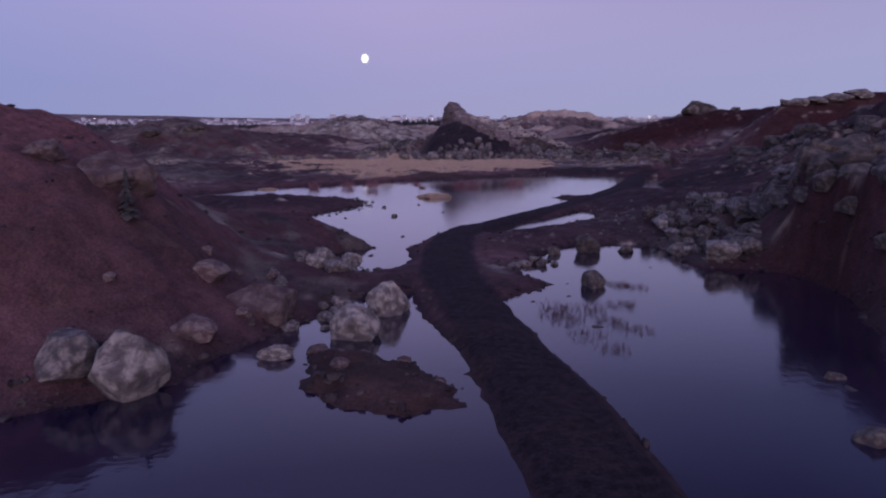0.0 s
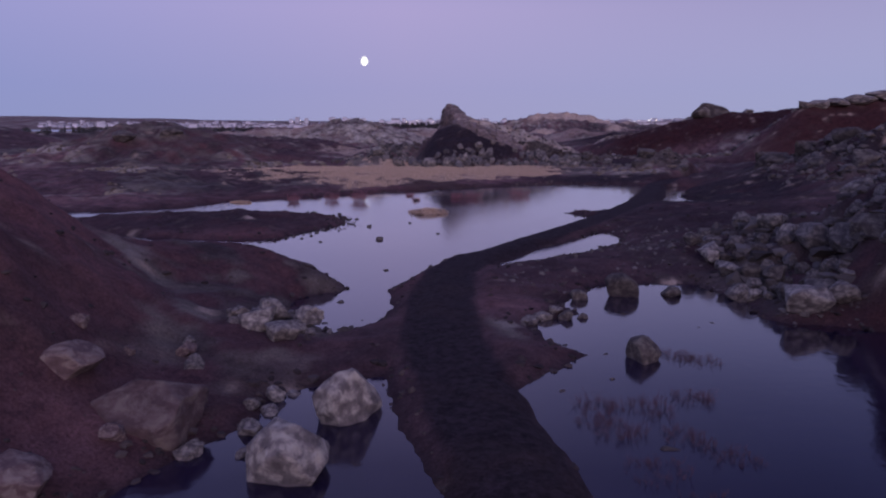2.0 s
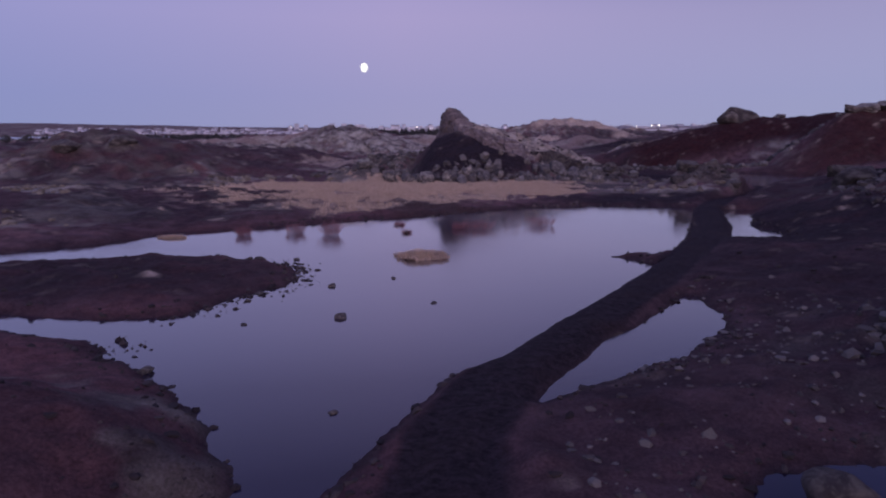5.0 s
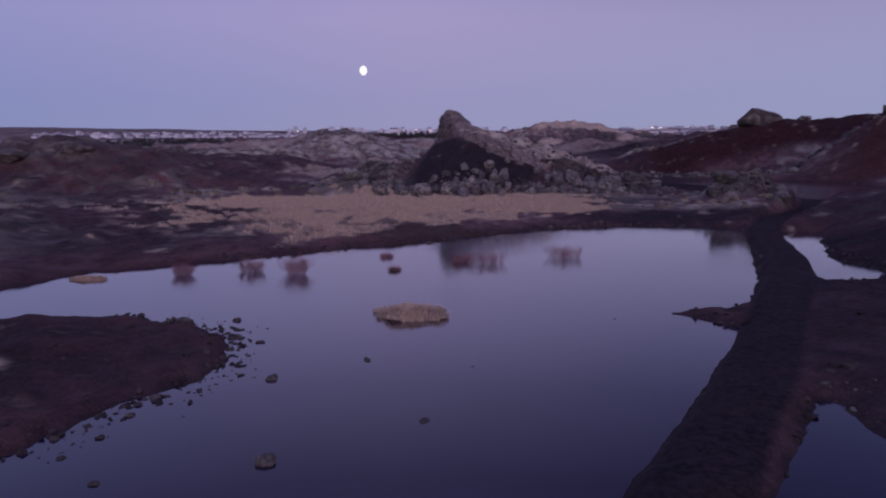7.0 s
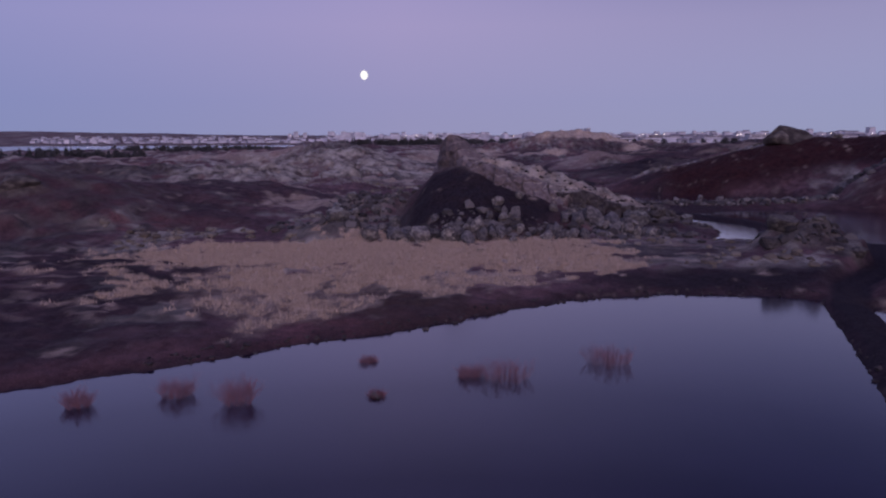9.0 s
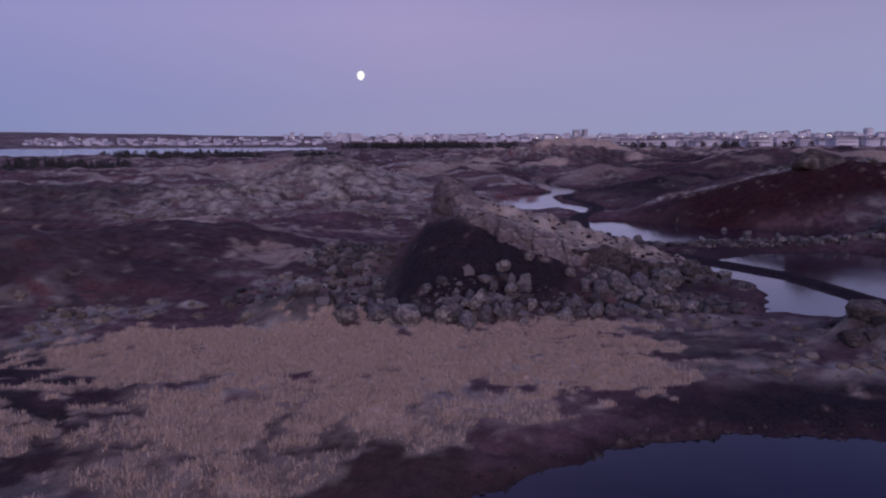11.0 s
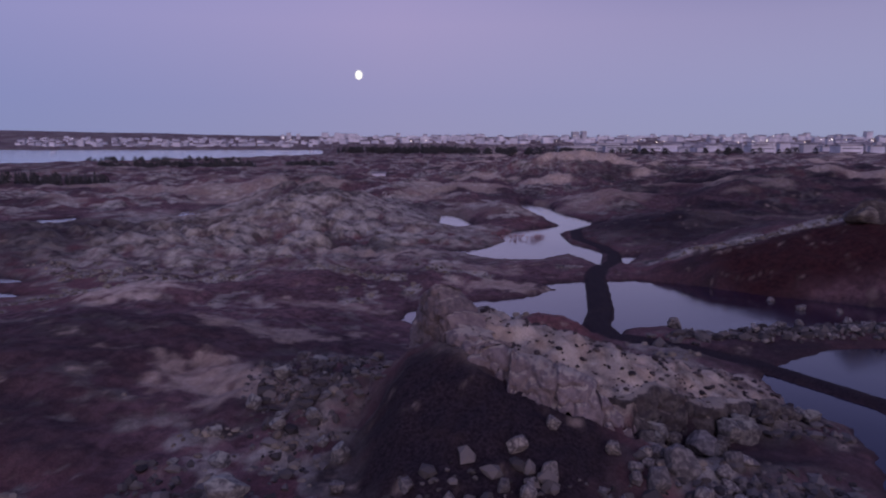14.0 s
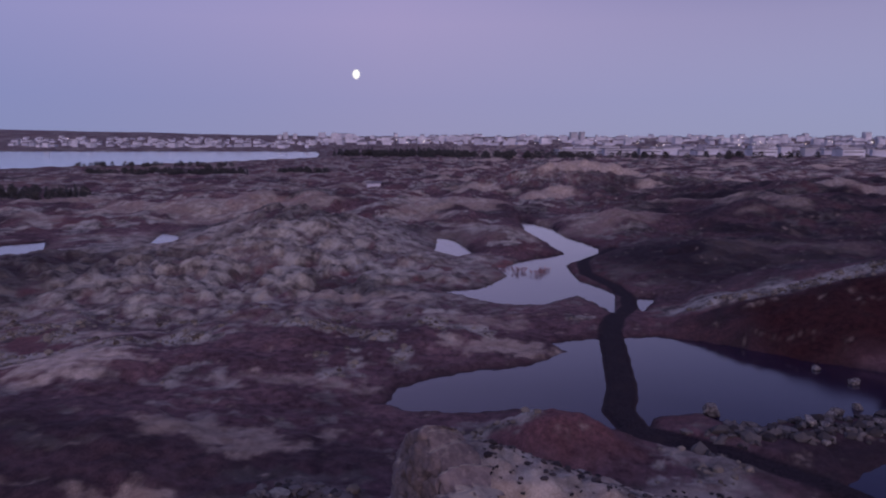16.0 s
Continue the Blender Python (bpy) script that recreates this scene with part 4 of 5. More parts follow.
for i, (x, y, w, h) in enumerate(((15.2, 33.6, 1.8, .7), (16.8, 36, 2.4, .7), (16.4, 31, 1.9, .7), (18.4, 38.6, 2.6, .7), (18.6, 33.5, 2.2, .8), (14.6, 36.6, 1.5, .6), (15.0, 29.4, 1.4, .7), (20.5, 41, 2.6, .7), (15.9, 33.2, 2.6, .4), (17.6, 30.4, 2.2, .4), (15.2, 31.6, 1.5, .6), (14.5, 32.6, 1.3, .7), (14.4, 30.6, 1.0, .7), (15.0, 34.6, 1.6, .7), (14.2, 33.8, .9, .8), (16.0, 29.6, 1.6, .6), (13.9, 27.6, .8, .7), (14.9, 28.2, 1.3, .6), (15.6, 35.4, 1.8, .6), (14.9, 26.2, 1.4, .6), (16.6, 32.0, 2.0, .5))):
    boulder(DBLOCK[i % 5], x, y, w, h, .9, .36, x * 33, "dark lava rock jutting from a steep slope", LAVA)
for i, (x, y, w) in enumerate(((-3.7, 22.6, .6), (-3.1, 22.4, .45), (-2.5, 22.5, .4), (-1.4, 21.5, .35), (-.5, 20.4, .3), (-2.9, 21.0, .5))):
    boulder(BROWN[i % 3], x, y, w, .6, .9, .3, x * 50, "brown rock on a muddy islet in the pond", SHORE)
# outcrops on the skyline and on the left slope
boulder(DARK[4], 55.2, 163.2, 8.2, .40, .7, .42, 8, "wedge-shaped grey rock knob on a red hilltop", tip=12)
boulder(DARK[2], 53.2, 162.6, 4.6, .72, .8, .32, 20, "steep grey rock at the head of a red hill", tip=14)
for x, y, w, h in ((61.9, 136.6, 2.6, .62), (64.2, 136.8, 4.0, .42), (67.4, 137.4, 4.8, .34), (60.4, 137.6, 1.0, .8), (71.2, 137.6, 5.6, .32), (75.8, 138.2, 6.0, .32)):
    boulder(BLOCK[int(x) % 7], x, y, w, h, .8, .32, x * 17, "grey lava cap rock along a red hilltop", "cap rocks of the red hill")
boulder(HERO[5], 63.5, 164.0, 3.2, .5, .8, .25, 60, "low grey rock on a red hilltop")
boulder(BLOCK[2], 76, 143, 9, .3, .8, .4, 200, "flat grey rock outcrop on a hilltop")
OUTCROP = rock_mesh("boulder", 91, M_REDROCK, 5, 7)
boulder(OUTCROP, -10.5, 26.5, 2.6, .8, .75, .62, 15, "mossy brown rock outcrop on a red slope")
boulder(BROWN[1], -12.2, 25.9, 1.4, .6, .8, .34, 95, "mossy brown rock on a red slope")
boulder(DBLOCK[2], -36.5, 108, 3.4, .5, .7, .4, 25, "dark rock outcrop on a mossy hill")
boulder(DBLOCK[3], -42, 106, 4, .45, .7, .4, 75, "dark rock outcrop on a mossy hill")

# the crag: tilted slabs that cap the cinder hill
crag = new("crag")
tagged(crag, "tilted brown-grey lava slabs capping a dark cinder hill", "crag")
# stations along the cliff: x, y, top, foot
CLIFF = [(-1.2, 122.6, 6.0, 4.2), (-1.0, 120.6, 7.2, 3.9), (-.4, 118.2, 8.6, 4.6), (.2, 117.0, 9.3, 5.6), (.8, 116.2, 8.4, 6.0), (1.3, 115.3, 7.2, 6.0), (2.1, 113.8, 6.9, 5.6), (2.8, 112.8, 6.7, 5.2), (4.0, 112.6, 6.5, 4.6), (4.9, 112.4, 6.2, 4.2), (6.5, 111.9, 5.8, 3.9), (8.0, 111.5, 5.3, 3.5), (9.0, 111.2, 4.8, 3.1), (10.2, 111.2, 3.6, 2.0), (11.3, 111.6, 2.5, 1.0)]
# the low step that ends the mossy back: x, y, top, foot
STEP = [(x, y - .6, height_at(x, y + .9) + .15, .3) for x, y in STEP_LINE[1:]]


def cliff_slab(line, s0, s1, seed, depth, lean):
    """One broken slab of the cliff between two stations: top, overhanging face and underside, running back into the hill."""
    r = random.Random(seed)
    jut = r.uniform(-.15, .2)
    n, m = int((s1 - s0) * 16) + 4, 46
    rows = []
    off = Vector((seed * 4.1, seed * 1.3, seed * .7))
    for i in range(n + 1):
        s = s0 + (s1 - s0) * i / n
        k = min(int(s), len(line) - 2)
        f = s - k
        x, y, zt, zb = [a + (c - a) * f for a, c in zip(line[k], line[k + 1])]
        (ax, ay), (bx, by) = line[k][:2], line[k + 1][:2]
        nrm = Vector((by - ay, -(bx - ax), 0)).normalized()
        edge = min(i, n - i) / n
        row = []
        for j in range(m + 1):
            q = j / m
            if q < .3:      # top, from the back to the brow
                w = q / .3
                p = Vector((x, y, zt)) - nrm * depth * (1 - w) + Vector((0, 0, -.55 * (1 - w) ** 2 - .18 * w ** 6))
            elif q < .8:    # face
                w = (q - .3) / .5
                p = Vector((x, y, zt + (zb - zt) * w - .18 * (1 - w))) + nrm * (.22 * math.sin(w * 2.6) + lean * w)
            else:           # underside
                w = (q - .8) / .2
                p = Vector((x, y, zb - .25 * w)) + nrm * (.22 * math.sin(2.6) + lean) * (1 - w) - nrm * depth * .8 * w
            p += nrm * (jut - .3 * max(0, .06 - edge) / .06)
            big = noise.fractal(p * .5 + off, 1, 2, 4)
            fine = noise.fractal(p * 2.0 + off, 1, 2, 4)
            near_, cells = noise.voronoi(Vector((p.x * .62, p.y * .62, p.z * .9)) + off + Vector((fine, big, fine)) * .12)
            joint = max(0, .16 - (near_[1] - near_[0])) / .16
            proud = noise.noise(cells[0] * 3.3)
            ragged = noise.fractal(Vector((s * 1.7, seed, 0)), 1, 2, 4)
            p += nrm * (.34 * big + .12 * fine + .34 * proud - .28 * joint) + Vector((0, 0, .10 * fine + .10 * proud - .12 * joint + (.75 * ragged if q > .55 else .18 * ragged)))
            row.append(p)
        rows.append(row)
    bm = bmesh.new()
    vs = [[bm.verts.new(p) for p in row] for row in rows]
    for i in range(n):
        for j in range(m):
            bm.faces.new((vs[i][j], vs[i][j + 1], vs[i + 1][j + 1], vs[i + 1][j]))
    for end in (0, n):
        try:
            bm.faces.new(vs[end])
        except ValueError:
            pass
    bmesh.ops.recalc_face_normals(bm, faces=bm.faces)
    for f in bm.faces:
        f.smooth = len(f.verts) == 4
    return bm


for i, (s0, s1, dep, lean) in enumerate(((0, 1.8, 2.0, .1), (1.75, 4.5, 2.0, .15), (4.45, 6.6, 2.2, .3), (6.55, 8.6, 2.4, .9), (8.55, 10.4, 2.6, 1.3), (10.3, 12.3, 2.6, 1.2), (12.2, 14, 1.6, .5))):
    part("slab", cliff_slab(CLIFF, s0, s1, 11 + i, dep, lean), M_CRAG, crag)
for i, (s0, s1, dep) in enumerate(((0, 2.2, 2.2), (2.1, 4.1, 2.4), (4.0, 5.6, 2.2), (5.5, 7, 2.0))):
    part("ledge", cliff_slab(STEP, s0, s1, 31 + i, dep, .2), M_LEDGE, crag, "dark lava ledge with a mossy top")

for i in range(30):
    k = rnd.uniform(1.2, 7.6)
    (ax, ay), (bx, by) = STEP_LINE[int(k)], STEP_LINE[int(k) + 1]
    f = k - int(k)
    boulder((DBLOCK[i % 5], MOSSY[i % 4])[i % 2], ax + (bx - ax) * f + rnd.uniform(-.2, .5), ay + (by - ay) * f - rnd.uniform(1.0, 2.4), rnd.uniform(.7, 1.7), rnd.uniform(.6, .95), .9, .15, rnd.uniform(0, 360), "mossy dark block broken from a lava ledge", "blocks below the ledge", None, rnd.uniform(-20, 20))


# ---- joined small stuff: rubble, pebbles, grass, cushions ----
def scatter(n, box, keep, seed):
    """n places in a box (x0, x1, y0, y1) where keep(cover) says so."""
    r = np.random.RandomState(seed)
    xs, ys, out = [], [], []
    while sum(len(a) for a in xs) < n:
        x, y = r.uniform(box[0], box[1], n * 2), r.uniform(box[2], box[3], n * 2)
        c = sample(x, y)
        k = keep(c, x, y, r)
        xs.append(x[k]), ys.append(y[k]), out.append(c["z"][k])
        if len(xs) > 30:
            break
    return np.concatenate(xs)[:n], np.concatenate(ys)[:n], np.concatenate(out)[:n], r


def lump_stuff(name, places, size, squash, mat, label, cat, level=1, jag=.28):
    xs, ys, zs, r = places
    bm = bmesh.new()
    bmesh.ops.create_icosphere(bm, subdivisions=level, radius=1.0)
    base = np.array([v.co[:] for v in bm.verts])
    tri = np.array([[v.index for v in f.verts] for f in bm.faces])
    bm.free()
    n, m = len(xs), len(base)
    s = size[0] * (size[1] / size[0]) ** (r.rand(n) ** 2.2)
    jit = 1 + jag * r.randn(n, m, 1)
    ang = r.rand(n) * 2 * np.pi
    c, sn = np.cos(ang), np.sin(ang)
    b = base[None] * np.clip(jit, .55, 1.5) * np.stack([np.ones(n), r.uniform(.6, 1, n), r.uniform(squash * .7, squash * 1.2, n)], -1)[:, None, :]
    v = np.empty_like(b)
    v[..., 0] = b[..., 0] * c[:, None] - b[..., 1] * sn[:, None]
    v[..., 1] = b[..., 0] * sn[:, None] + b[..., 1] * c[:, None]
    v[..., 2] = b[..., 2]
    v = v * s[:, None, None] + np.stack([xs, ys, np.maximum(zs, -.03) + s * squash * .25], -1)[:, None, :]
    f = (tri[None] + (np.arange(n) * m)[:, None, None]).reshape(-1, 3)
    me = bpy.data.meshes.new(name)
    me.from_pydata(v.reshape(-1, 3).tolist(), [], f.tolist())
    me.materials.append(mat)
    me.update()
    return tagged(new(name, me), label, cat, kind="stuff")


def blade_stuff(name, places, length, spread, blades, mat, label, cat, width=.012):
    xs, ys, zs, r = places
    n = len(xs)
    k = n * blades
    px, py, pz = np.repeat(xs, blades) + r.randn(k) * spread, np.repeat(ys, blades) + r.randn(k) * spread, np.repeat(zs, blades) - .02
    a = r.rand(k) * 2 * np.pi
    lean = r.uniform(.1, .9, k)
    ln = r.uniform(length[0], length[1], k)
    wx, wy = np.cos(a + 1.57) * width, np.sin(a + 1.57) * width
    tx, ty, tz = np.cos(a) * lean * ln, np.sin(a) * lean * ln, ln * np.sqrt(np.maximum(1 - (lean * .8) ** 2, .2))
    v = np.empty((k, 5, 3))
    v[:, 0] = np.stack([px - wx, py - wy, pz], -1)
    v[:, 1] = np.stack([px + wx, py + wy, pz], -1)
    v[:, 2] = np.stack([px + tx * .4 + wx * .8, py + ty * .4 + wy * .8, pz + tz * .62], -1)
    v[:, 3] = np.stack([px + tx * .4 - wx * .8, py + ty * .4 - wy * .8, pz + tz * .62], -1)
    v[:, 4] = np.stack([px + tx, py + ty, pz + tz], -1)
    o = np.arange(k)[:, None] * 5
    f = (o + np.array([[0, 1, 2, 3]])).tolist() + (o + np.array([[3, 2, 4]])).tolist()
    me = bpy.data.meshes.new(name)
    me.from_pydata(v.reshape(-1, 3).tolist(), [], f)
    me.materials.append(mat)
    me.update()
    return tagged(new(name, me), label, cat, kind="stuff")


blade_stuff("dry_grass", scatter(14000, (-26, 14, 76, 106), lambda c, x, y, r: (c["grass"] > .3 + .5 * r.rand(len(x))), 1), (.10, .30), .10, 9, M_BLADE, "pale dry grass meadow between a lake and a crag", "grass", .014)
lump_stuff("rubble", scatter(2600, (-12, 36, 30, 150), lambda c, x, y, r: (c["lava"] > .3 + .4 * r.rand(len(x))) & (c["ds"] > .15), 3), (.10, .5), .6, M_RUBBLE, "broken lava rubble on rough ground", "rubble")
lump_stuff("crag_rubble", scatter(750, (-15, 22, 100.5, 128), lambda c, x, y, r: (c["grass"] < .3) & ((np.abs(y - 103.5 - .012 * (x - 3) ** 2) < 3.2 * r.rand(len(x))) | (((x + 7.6) / 6) ** 2 + ((y - 115) / 11) ** 2 < .5 * r.rand(len(x)) ** 2)) & (c["ds"] > .2), 4), (.12, .6), .75, M_RUBBLE, "broken grey stones at the foot of a crag", "rubble")
def on_bank(c, x, y, r):
    line = np.where(x < 46, 137.2 - 3.0 * sstep(26, 20, x) + .16 * np.maximum(x - 30, 0), 141.5)
    return (np.abs(y - line) < 3.2 * r.rand(len(x))) & (c["td"] > 1.3)


lump_stuff("bank_stones", scatter(800, (19, 60, 131, 147), on_bank, 14), (.2, .7), .75, M_RUBBLE, "grey lava stones heaped into a rough bank", "stones")
lump_stuff("pebbles", scatter(2200, (-12, 22, 16, 90), lambda c, x, y, r: (c["ds"] > .02) & (c["ds"] < .9) & (c["td"] > 1.2), 5), (.03, .16), .6, M_PEBBLE, "dark pebbles along the shores", "pebbles")
lump_stuff("shallow_pebbles", scatter(240, (-10, -3.5, 46, 64), lambda c, x, y, r: (c["wet"] > 0) & (c["wet"] < 1.6 * r.rand(len(x)) ** 2 + .1) & (c["z"] > -.5) & (x < 0), 6), (.05, .15), .7, M_PEBBLE, "dark pebbles breaking the water's surface", "pebbles")
lump_stuff("slope_stones", scatter(1500, (-20, 30, 18, 60), lambda c, x, y, r: (c["ds"] > .6) & (c["td"] > 1.5), 7), (.03, .16), .6, M_PEBBLE, "loose stones on bare slopes", "stones")
lump_stuff("loose_stones", scatter(420, (2.2, 13, 33, 54), lambda c, x, y, r: (c["ds"] > .1) & (c["td"] > 1.5) & (fbm(x, y, 3, 3, 35) > .1 - .3 * r.rand(len(x))), 17), (.04, .17), .6, M_PALESTONE, "pale loose stones on dark gravel", "stones")
lump_stuff("heath_cushions", scatter(3200, (-70, 60, 66, 170), lambda c, x, y, r: (c["moss"] > .6 + .4 * r.rand(len(x))) & (c["ds"] > .8) & (c["grass"] < .2) & (c["back"] < .2) & (c["dark"] < .5), 8), (.12, .45), .6, M_CUSHION, "low cushions of moss and heather", "heath", 2, .09)
lump_stuff("crag_heather", scatter(620, (3, 25, 111.5, 128), lambda c, x, y, r: (c["back"] > .5) & (c["ds"] > .8), 9), (.09, .32), .55, M_PEBBLE, "dark heather tufts on a mossy slope", "heather")


# ---- tussock islet, shrubs standing in water, fir ----
def blades_bm(seed, n, spot, length, width):
    """A bmesh of n dry blades; spot(r) gives the foot of each."""
    r = random.Random(seed)
    bm = bmesh.new()
    for _ in range(n):
        x, y, z, out = spot(r)
        a = out + r.uniform(-.9, .9)
        ln, lean = r.uniform(*length), r.uniform(.1, .8)
        w = Vector((-math.sin(a), math.cos(a), 0)) * width
        p, q = Vector((x, y, z)), Vector((math.cos(a) * lean * ln, math.sin(a) * lean * ln, 0))
        mid, tip = p + q * .35 + Vector((0, 0, ln * .6)), p + q + Vector((0, 0, ln * (1 - lean * .5)))
        v = [bm.verts.new(c) for c in (p - w, p + w, mid + w * .8, mid - w * .8, tip)]
        bm.faces.new(v[:4])
        bm.faces.new((v[3], v[2], v[4]))
    return bm


def islet(x, y, w, d, h, seed, label):
    top = new("grass_islet")
    top.location = (x, y, -.1)
    tagged(top, label, "islet")
    bm = bmesh.new()
    bmesh.ops.create_icosphere(bm, subdivisions=4, radius=1.0)
    for v in bm.verts:
        k = 1 + .42 * noise.fractal(v.co * 2.0 + Vector((seed, 0, 0)), 1, 2, 4)
        v.co = Vector((v.co.x * w / 2 * k, v.co.y * d / 2 * k, max(v.co.z, -.4) * h * k))
    for f in bm.faces:
        f.smooth = True
    part("mound", bm, M_CUSHION_BROWN, top, "pale matted grass mound")

    def spot(r):
        a, q = r.uniform(0, 2 * math.pi), math.sqrt(r.random()) * .97
        k = 1 + .42 * noise.fractal(Vector((math.cos(a) * q, math.sin(a) * q, math.sqrt(max(1 - q * q, 0)))) * 2.0 + Vector((seed, 0, 0)), 1, 2, 4)
        return math.cos(a) * q * k * w / 2, math.sin(a) * q * k * d / 2, h * k * math.sqrt(max(1 - q * q, 0)) * .92, a
    part("grass", blades_bm(seed, int(3000 * w / 2.8), spot, (.07, .22), .012), M_BLADE, top, "pale dry grass blades")
    return top


M_CUSHION_BROWN = plain_material("peat", (.16, .115, .09), (.42, .33, .27), 5)
islet(-1.35, 61.9, 2.8, 1.9, .33, 3, "low islet of pale dry grass in a lake")
islet(-16.4, 68.7, 1.7, .7, .14, 6, "flat brown islet near the lake's shore")


def shrub(x, y, w, h, seed, label, stems=26, thick=.012, mat=M_TWIG):
    """A leafless willow: stems that fork twice into fine twigs."""
    r = random.Random(seed)
    top = new("shrub")
    top.location = (x, y, max(min(height_at(x, y), 0), -.15) - .03)
    tagged(top, label, "shrub", "leafless shrubs in the water")

    def limb(bm, p, v, ln, rad, n):
        q = p + v * ln
        s1 = v.cross(Vector((.3, .9, .2))).normalized()
        s2 = v.cross(s1).normalized()
        a = [bm.verts.new(p + (s1 * math.cos(k * 2.094) + s2 * math.sin(k * 2.094)) * rad) for k in range(3)]
        b = [bm.verts.new(q + (s1 * math.cos(k * 2.094) + s2 * math.sin(k * 2.094)) * rad * .6) for k in range(3)]
        for k in range(3):
            bm.faces.new((a[k], a[(k + 1) % 3], b[(k + 1) % 3], b[k]))
        if n:
            for _ in range(r.choice((2, 3))):
                d = (v + Vector((r.uniform(-.6, .6), r.uniform(-.6, .6), r.uniform(-.1, .4)))).normalized()
                limb(bm, p + v * ln * r.uniform(.4, 1), d, ln * r.uniform(.5, .85), rad * .65, n - 1)

    woody, fine = bmesh.new(), bmesh.new()
    for i in range(stems):
        a, q = r.uniform(0, 6.283), math.sqrt(r.random())
        p = Vector((math.cos(a) * q * w * .38, math.sin(a) * q * w * .38, 0))
        v = Vector((math.cos(a) * q * .5 + r.uniform(-.2, .2), math.sin(a) * q * .5 + r.uniform(-.2, .2), 1)).normalized()
        limb(woody if i % 4 == 0 else fine, p, v, h * r.uniform(.26, .48), thick, 3 if stems > 40 else 2)
    tagged(part("stem", woody, mat, top), kind="stuff")
    tagged(part("twig", fine, mat, top), kind="stuff")
    return top


for i, (x, y, w, h) in enumerate([(2.1, 72.4, 2.0, .8), (.8, 72.6, .9, .6), (6.3, 74.2, 1.8, .8), (-7.1, 69.9, 1.0, 1.0), (-9.4, 70.7, 1.1, .8), (-12.4, 69.7, .8, .7), (-2.5, 70.6, .5, .4), (-3.2, 74.4, .7, .4)]):
    shrub(x, y, w, 1.2 * h, 20 + i, "reddish leafless willow standing in the lake", 120, .0045)
for i, (x, y, w, h) in enumerate([(3.2, 27.2, 1.0, .45), (3.4, 25.9, 1.1, .5), (4.3, 27.0, 1.3, .5), (4.6, 25.6, 1.0, .45), (2.9, 26.4, .8, .4), (6.0, 30.6, 1.0, .4), (6.6, 30.2, .9, .4), (3.6, 24.2, 1.3, .4), (4.1, 23.0, 1.2, .35), (5.2, 24.8, 1.2, .4), (5.4, 27.6, 1.0, .45)]):
    shrub(x, y, w, h, 60 + i, "low brown twigs rising from the pond", 64, .004, M_BROWNTWIG)
for i, (x, y, w, h) in enumerate([(11.5, 206, 2.6, 1.6), (14.5, 203, 3, 1.6), (17.5, 201, 2.6, 1.4), (13, 209.5, 2.6, 1.5), (19, 204, 2, 1.2)]):
    shrub(x, y, w, h, 80 + i, "grey leafless willow at the bend of a pond", 30, .03)


def conifer_meshes(seed, h, w):
    r = random.Random(seed)
    tr = bmesh.new()
    bmesh.ops.create_cone(tr, cap_ends=True, segments=7, radius1=h * .03, radius2=h * .006, depth=h)
    bmesh.ops.translate(tr, verts=tr.verts, vec=(0, 0, h / 2))
    cr = bmesh.new()
    for i in range(150):
        k = (i / 150) ** .8
        z = h * (.08 + .90 * k)
        reach = w / 2 * (1 - k) ** .8 * r.uniform(.55, 1.1) + .03 * h
        a = i * 2.4 + r.uniform(-.3, .3)
        d, s = Vector((math.cos(a), math.sin(a), 0)), Vector((-math.sin(a), math.cos(a), 0))
        drop = Vector((0, 0, -reach * r.uniform(.1, .5)))
        p = Vector((0, 0, z))
        v = [cr.verts.new(c) for c in (p + Vector((0, 0, .03 * h)), p + d * reach * .6 + s * reach * .33 + drop * .5, p + d * reach + drop, p + d * reach * .6 - s * reach * .33 + drop * .5)]
        cr.faces.new((v[0], v[1], v[2]))
        cr.faces.new((v[0], v[2], v[3]))
    return tr, cr


def conifer(x, y, h, w, seed, label, group=""):
    top = new("fir_tree")
    top.location = (x, y, height_at(x, y) - .04)
    tagged(top, label, "tree", group)
    tr, cr = conifer_meshes(seed, h, w)
    part("trunk", tr, M_BARK, top)
    part("crown", cr, M_NEEDLE, top)
    return top


conifer(-9.6, 25.3, 1.5, .75, 4, "small dark fir beside a rock on a red slope")


def grove_tree(seed):
    """A small bare-crowned birch: trunk, limbs and a loose crown of fine clumps."""
    r = random.Random(seed)
    h = 3.6
    tr, cr = bmesh.new(), bmesh.new()
    bmesh.ops.create_cone(tr, cap_ends=True, segments=6, radius1=.12, radius2=.03, depth=h * .8)
    bmesh.ops.translate(tr, verts=tr.verts, vec=(0, 0, h * .4))
    for _ in range(150):
        a, q, z = r.uniform(0, 6.283), math.sqrt(r.random()), r.random()
        rad = 1.9 * math.sin(math.pi * (z * .85 + .12)) ** .7 * q
        c = Vector((math.cos(a) * rad, math.sin(a) * rad, h * (.15 + .85 * z)))
        vs = [cr.verts.new(c + Vector((r.gauss(0, .24), r.gauss(0, .24), r.gauss(0, .24)))) for _ in range(4)]
        cr.faces.new(vs[:3])
        cr.faces.new((vs[0], vs[2], vs[3]))
    return tr, cr


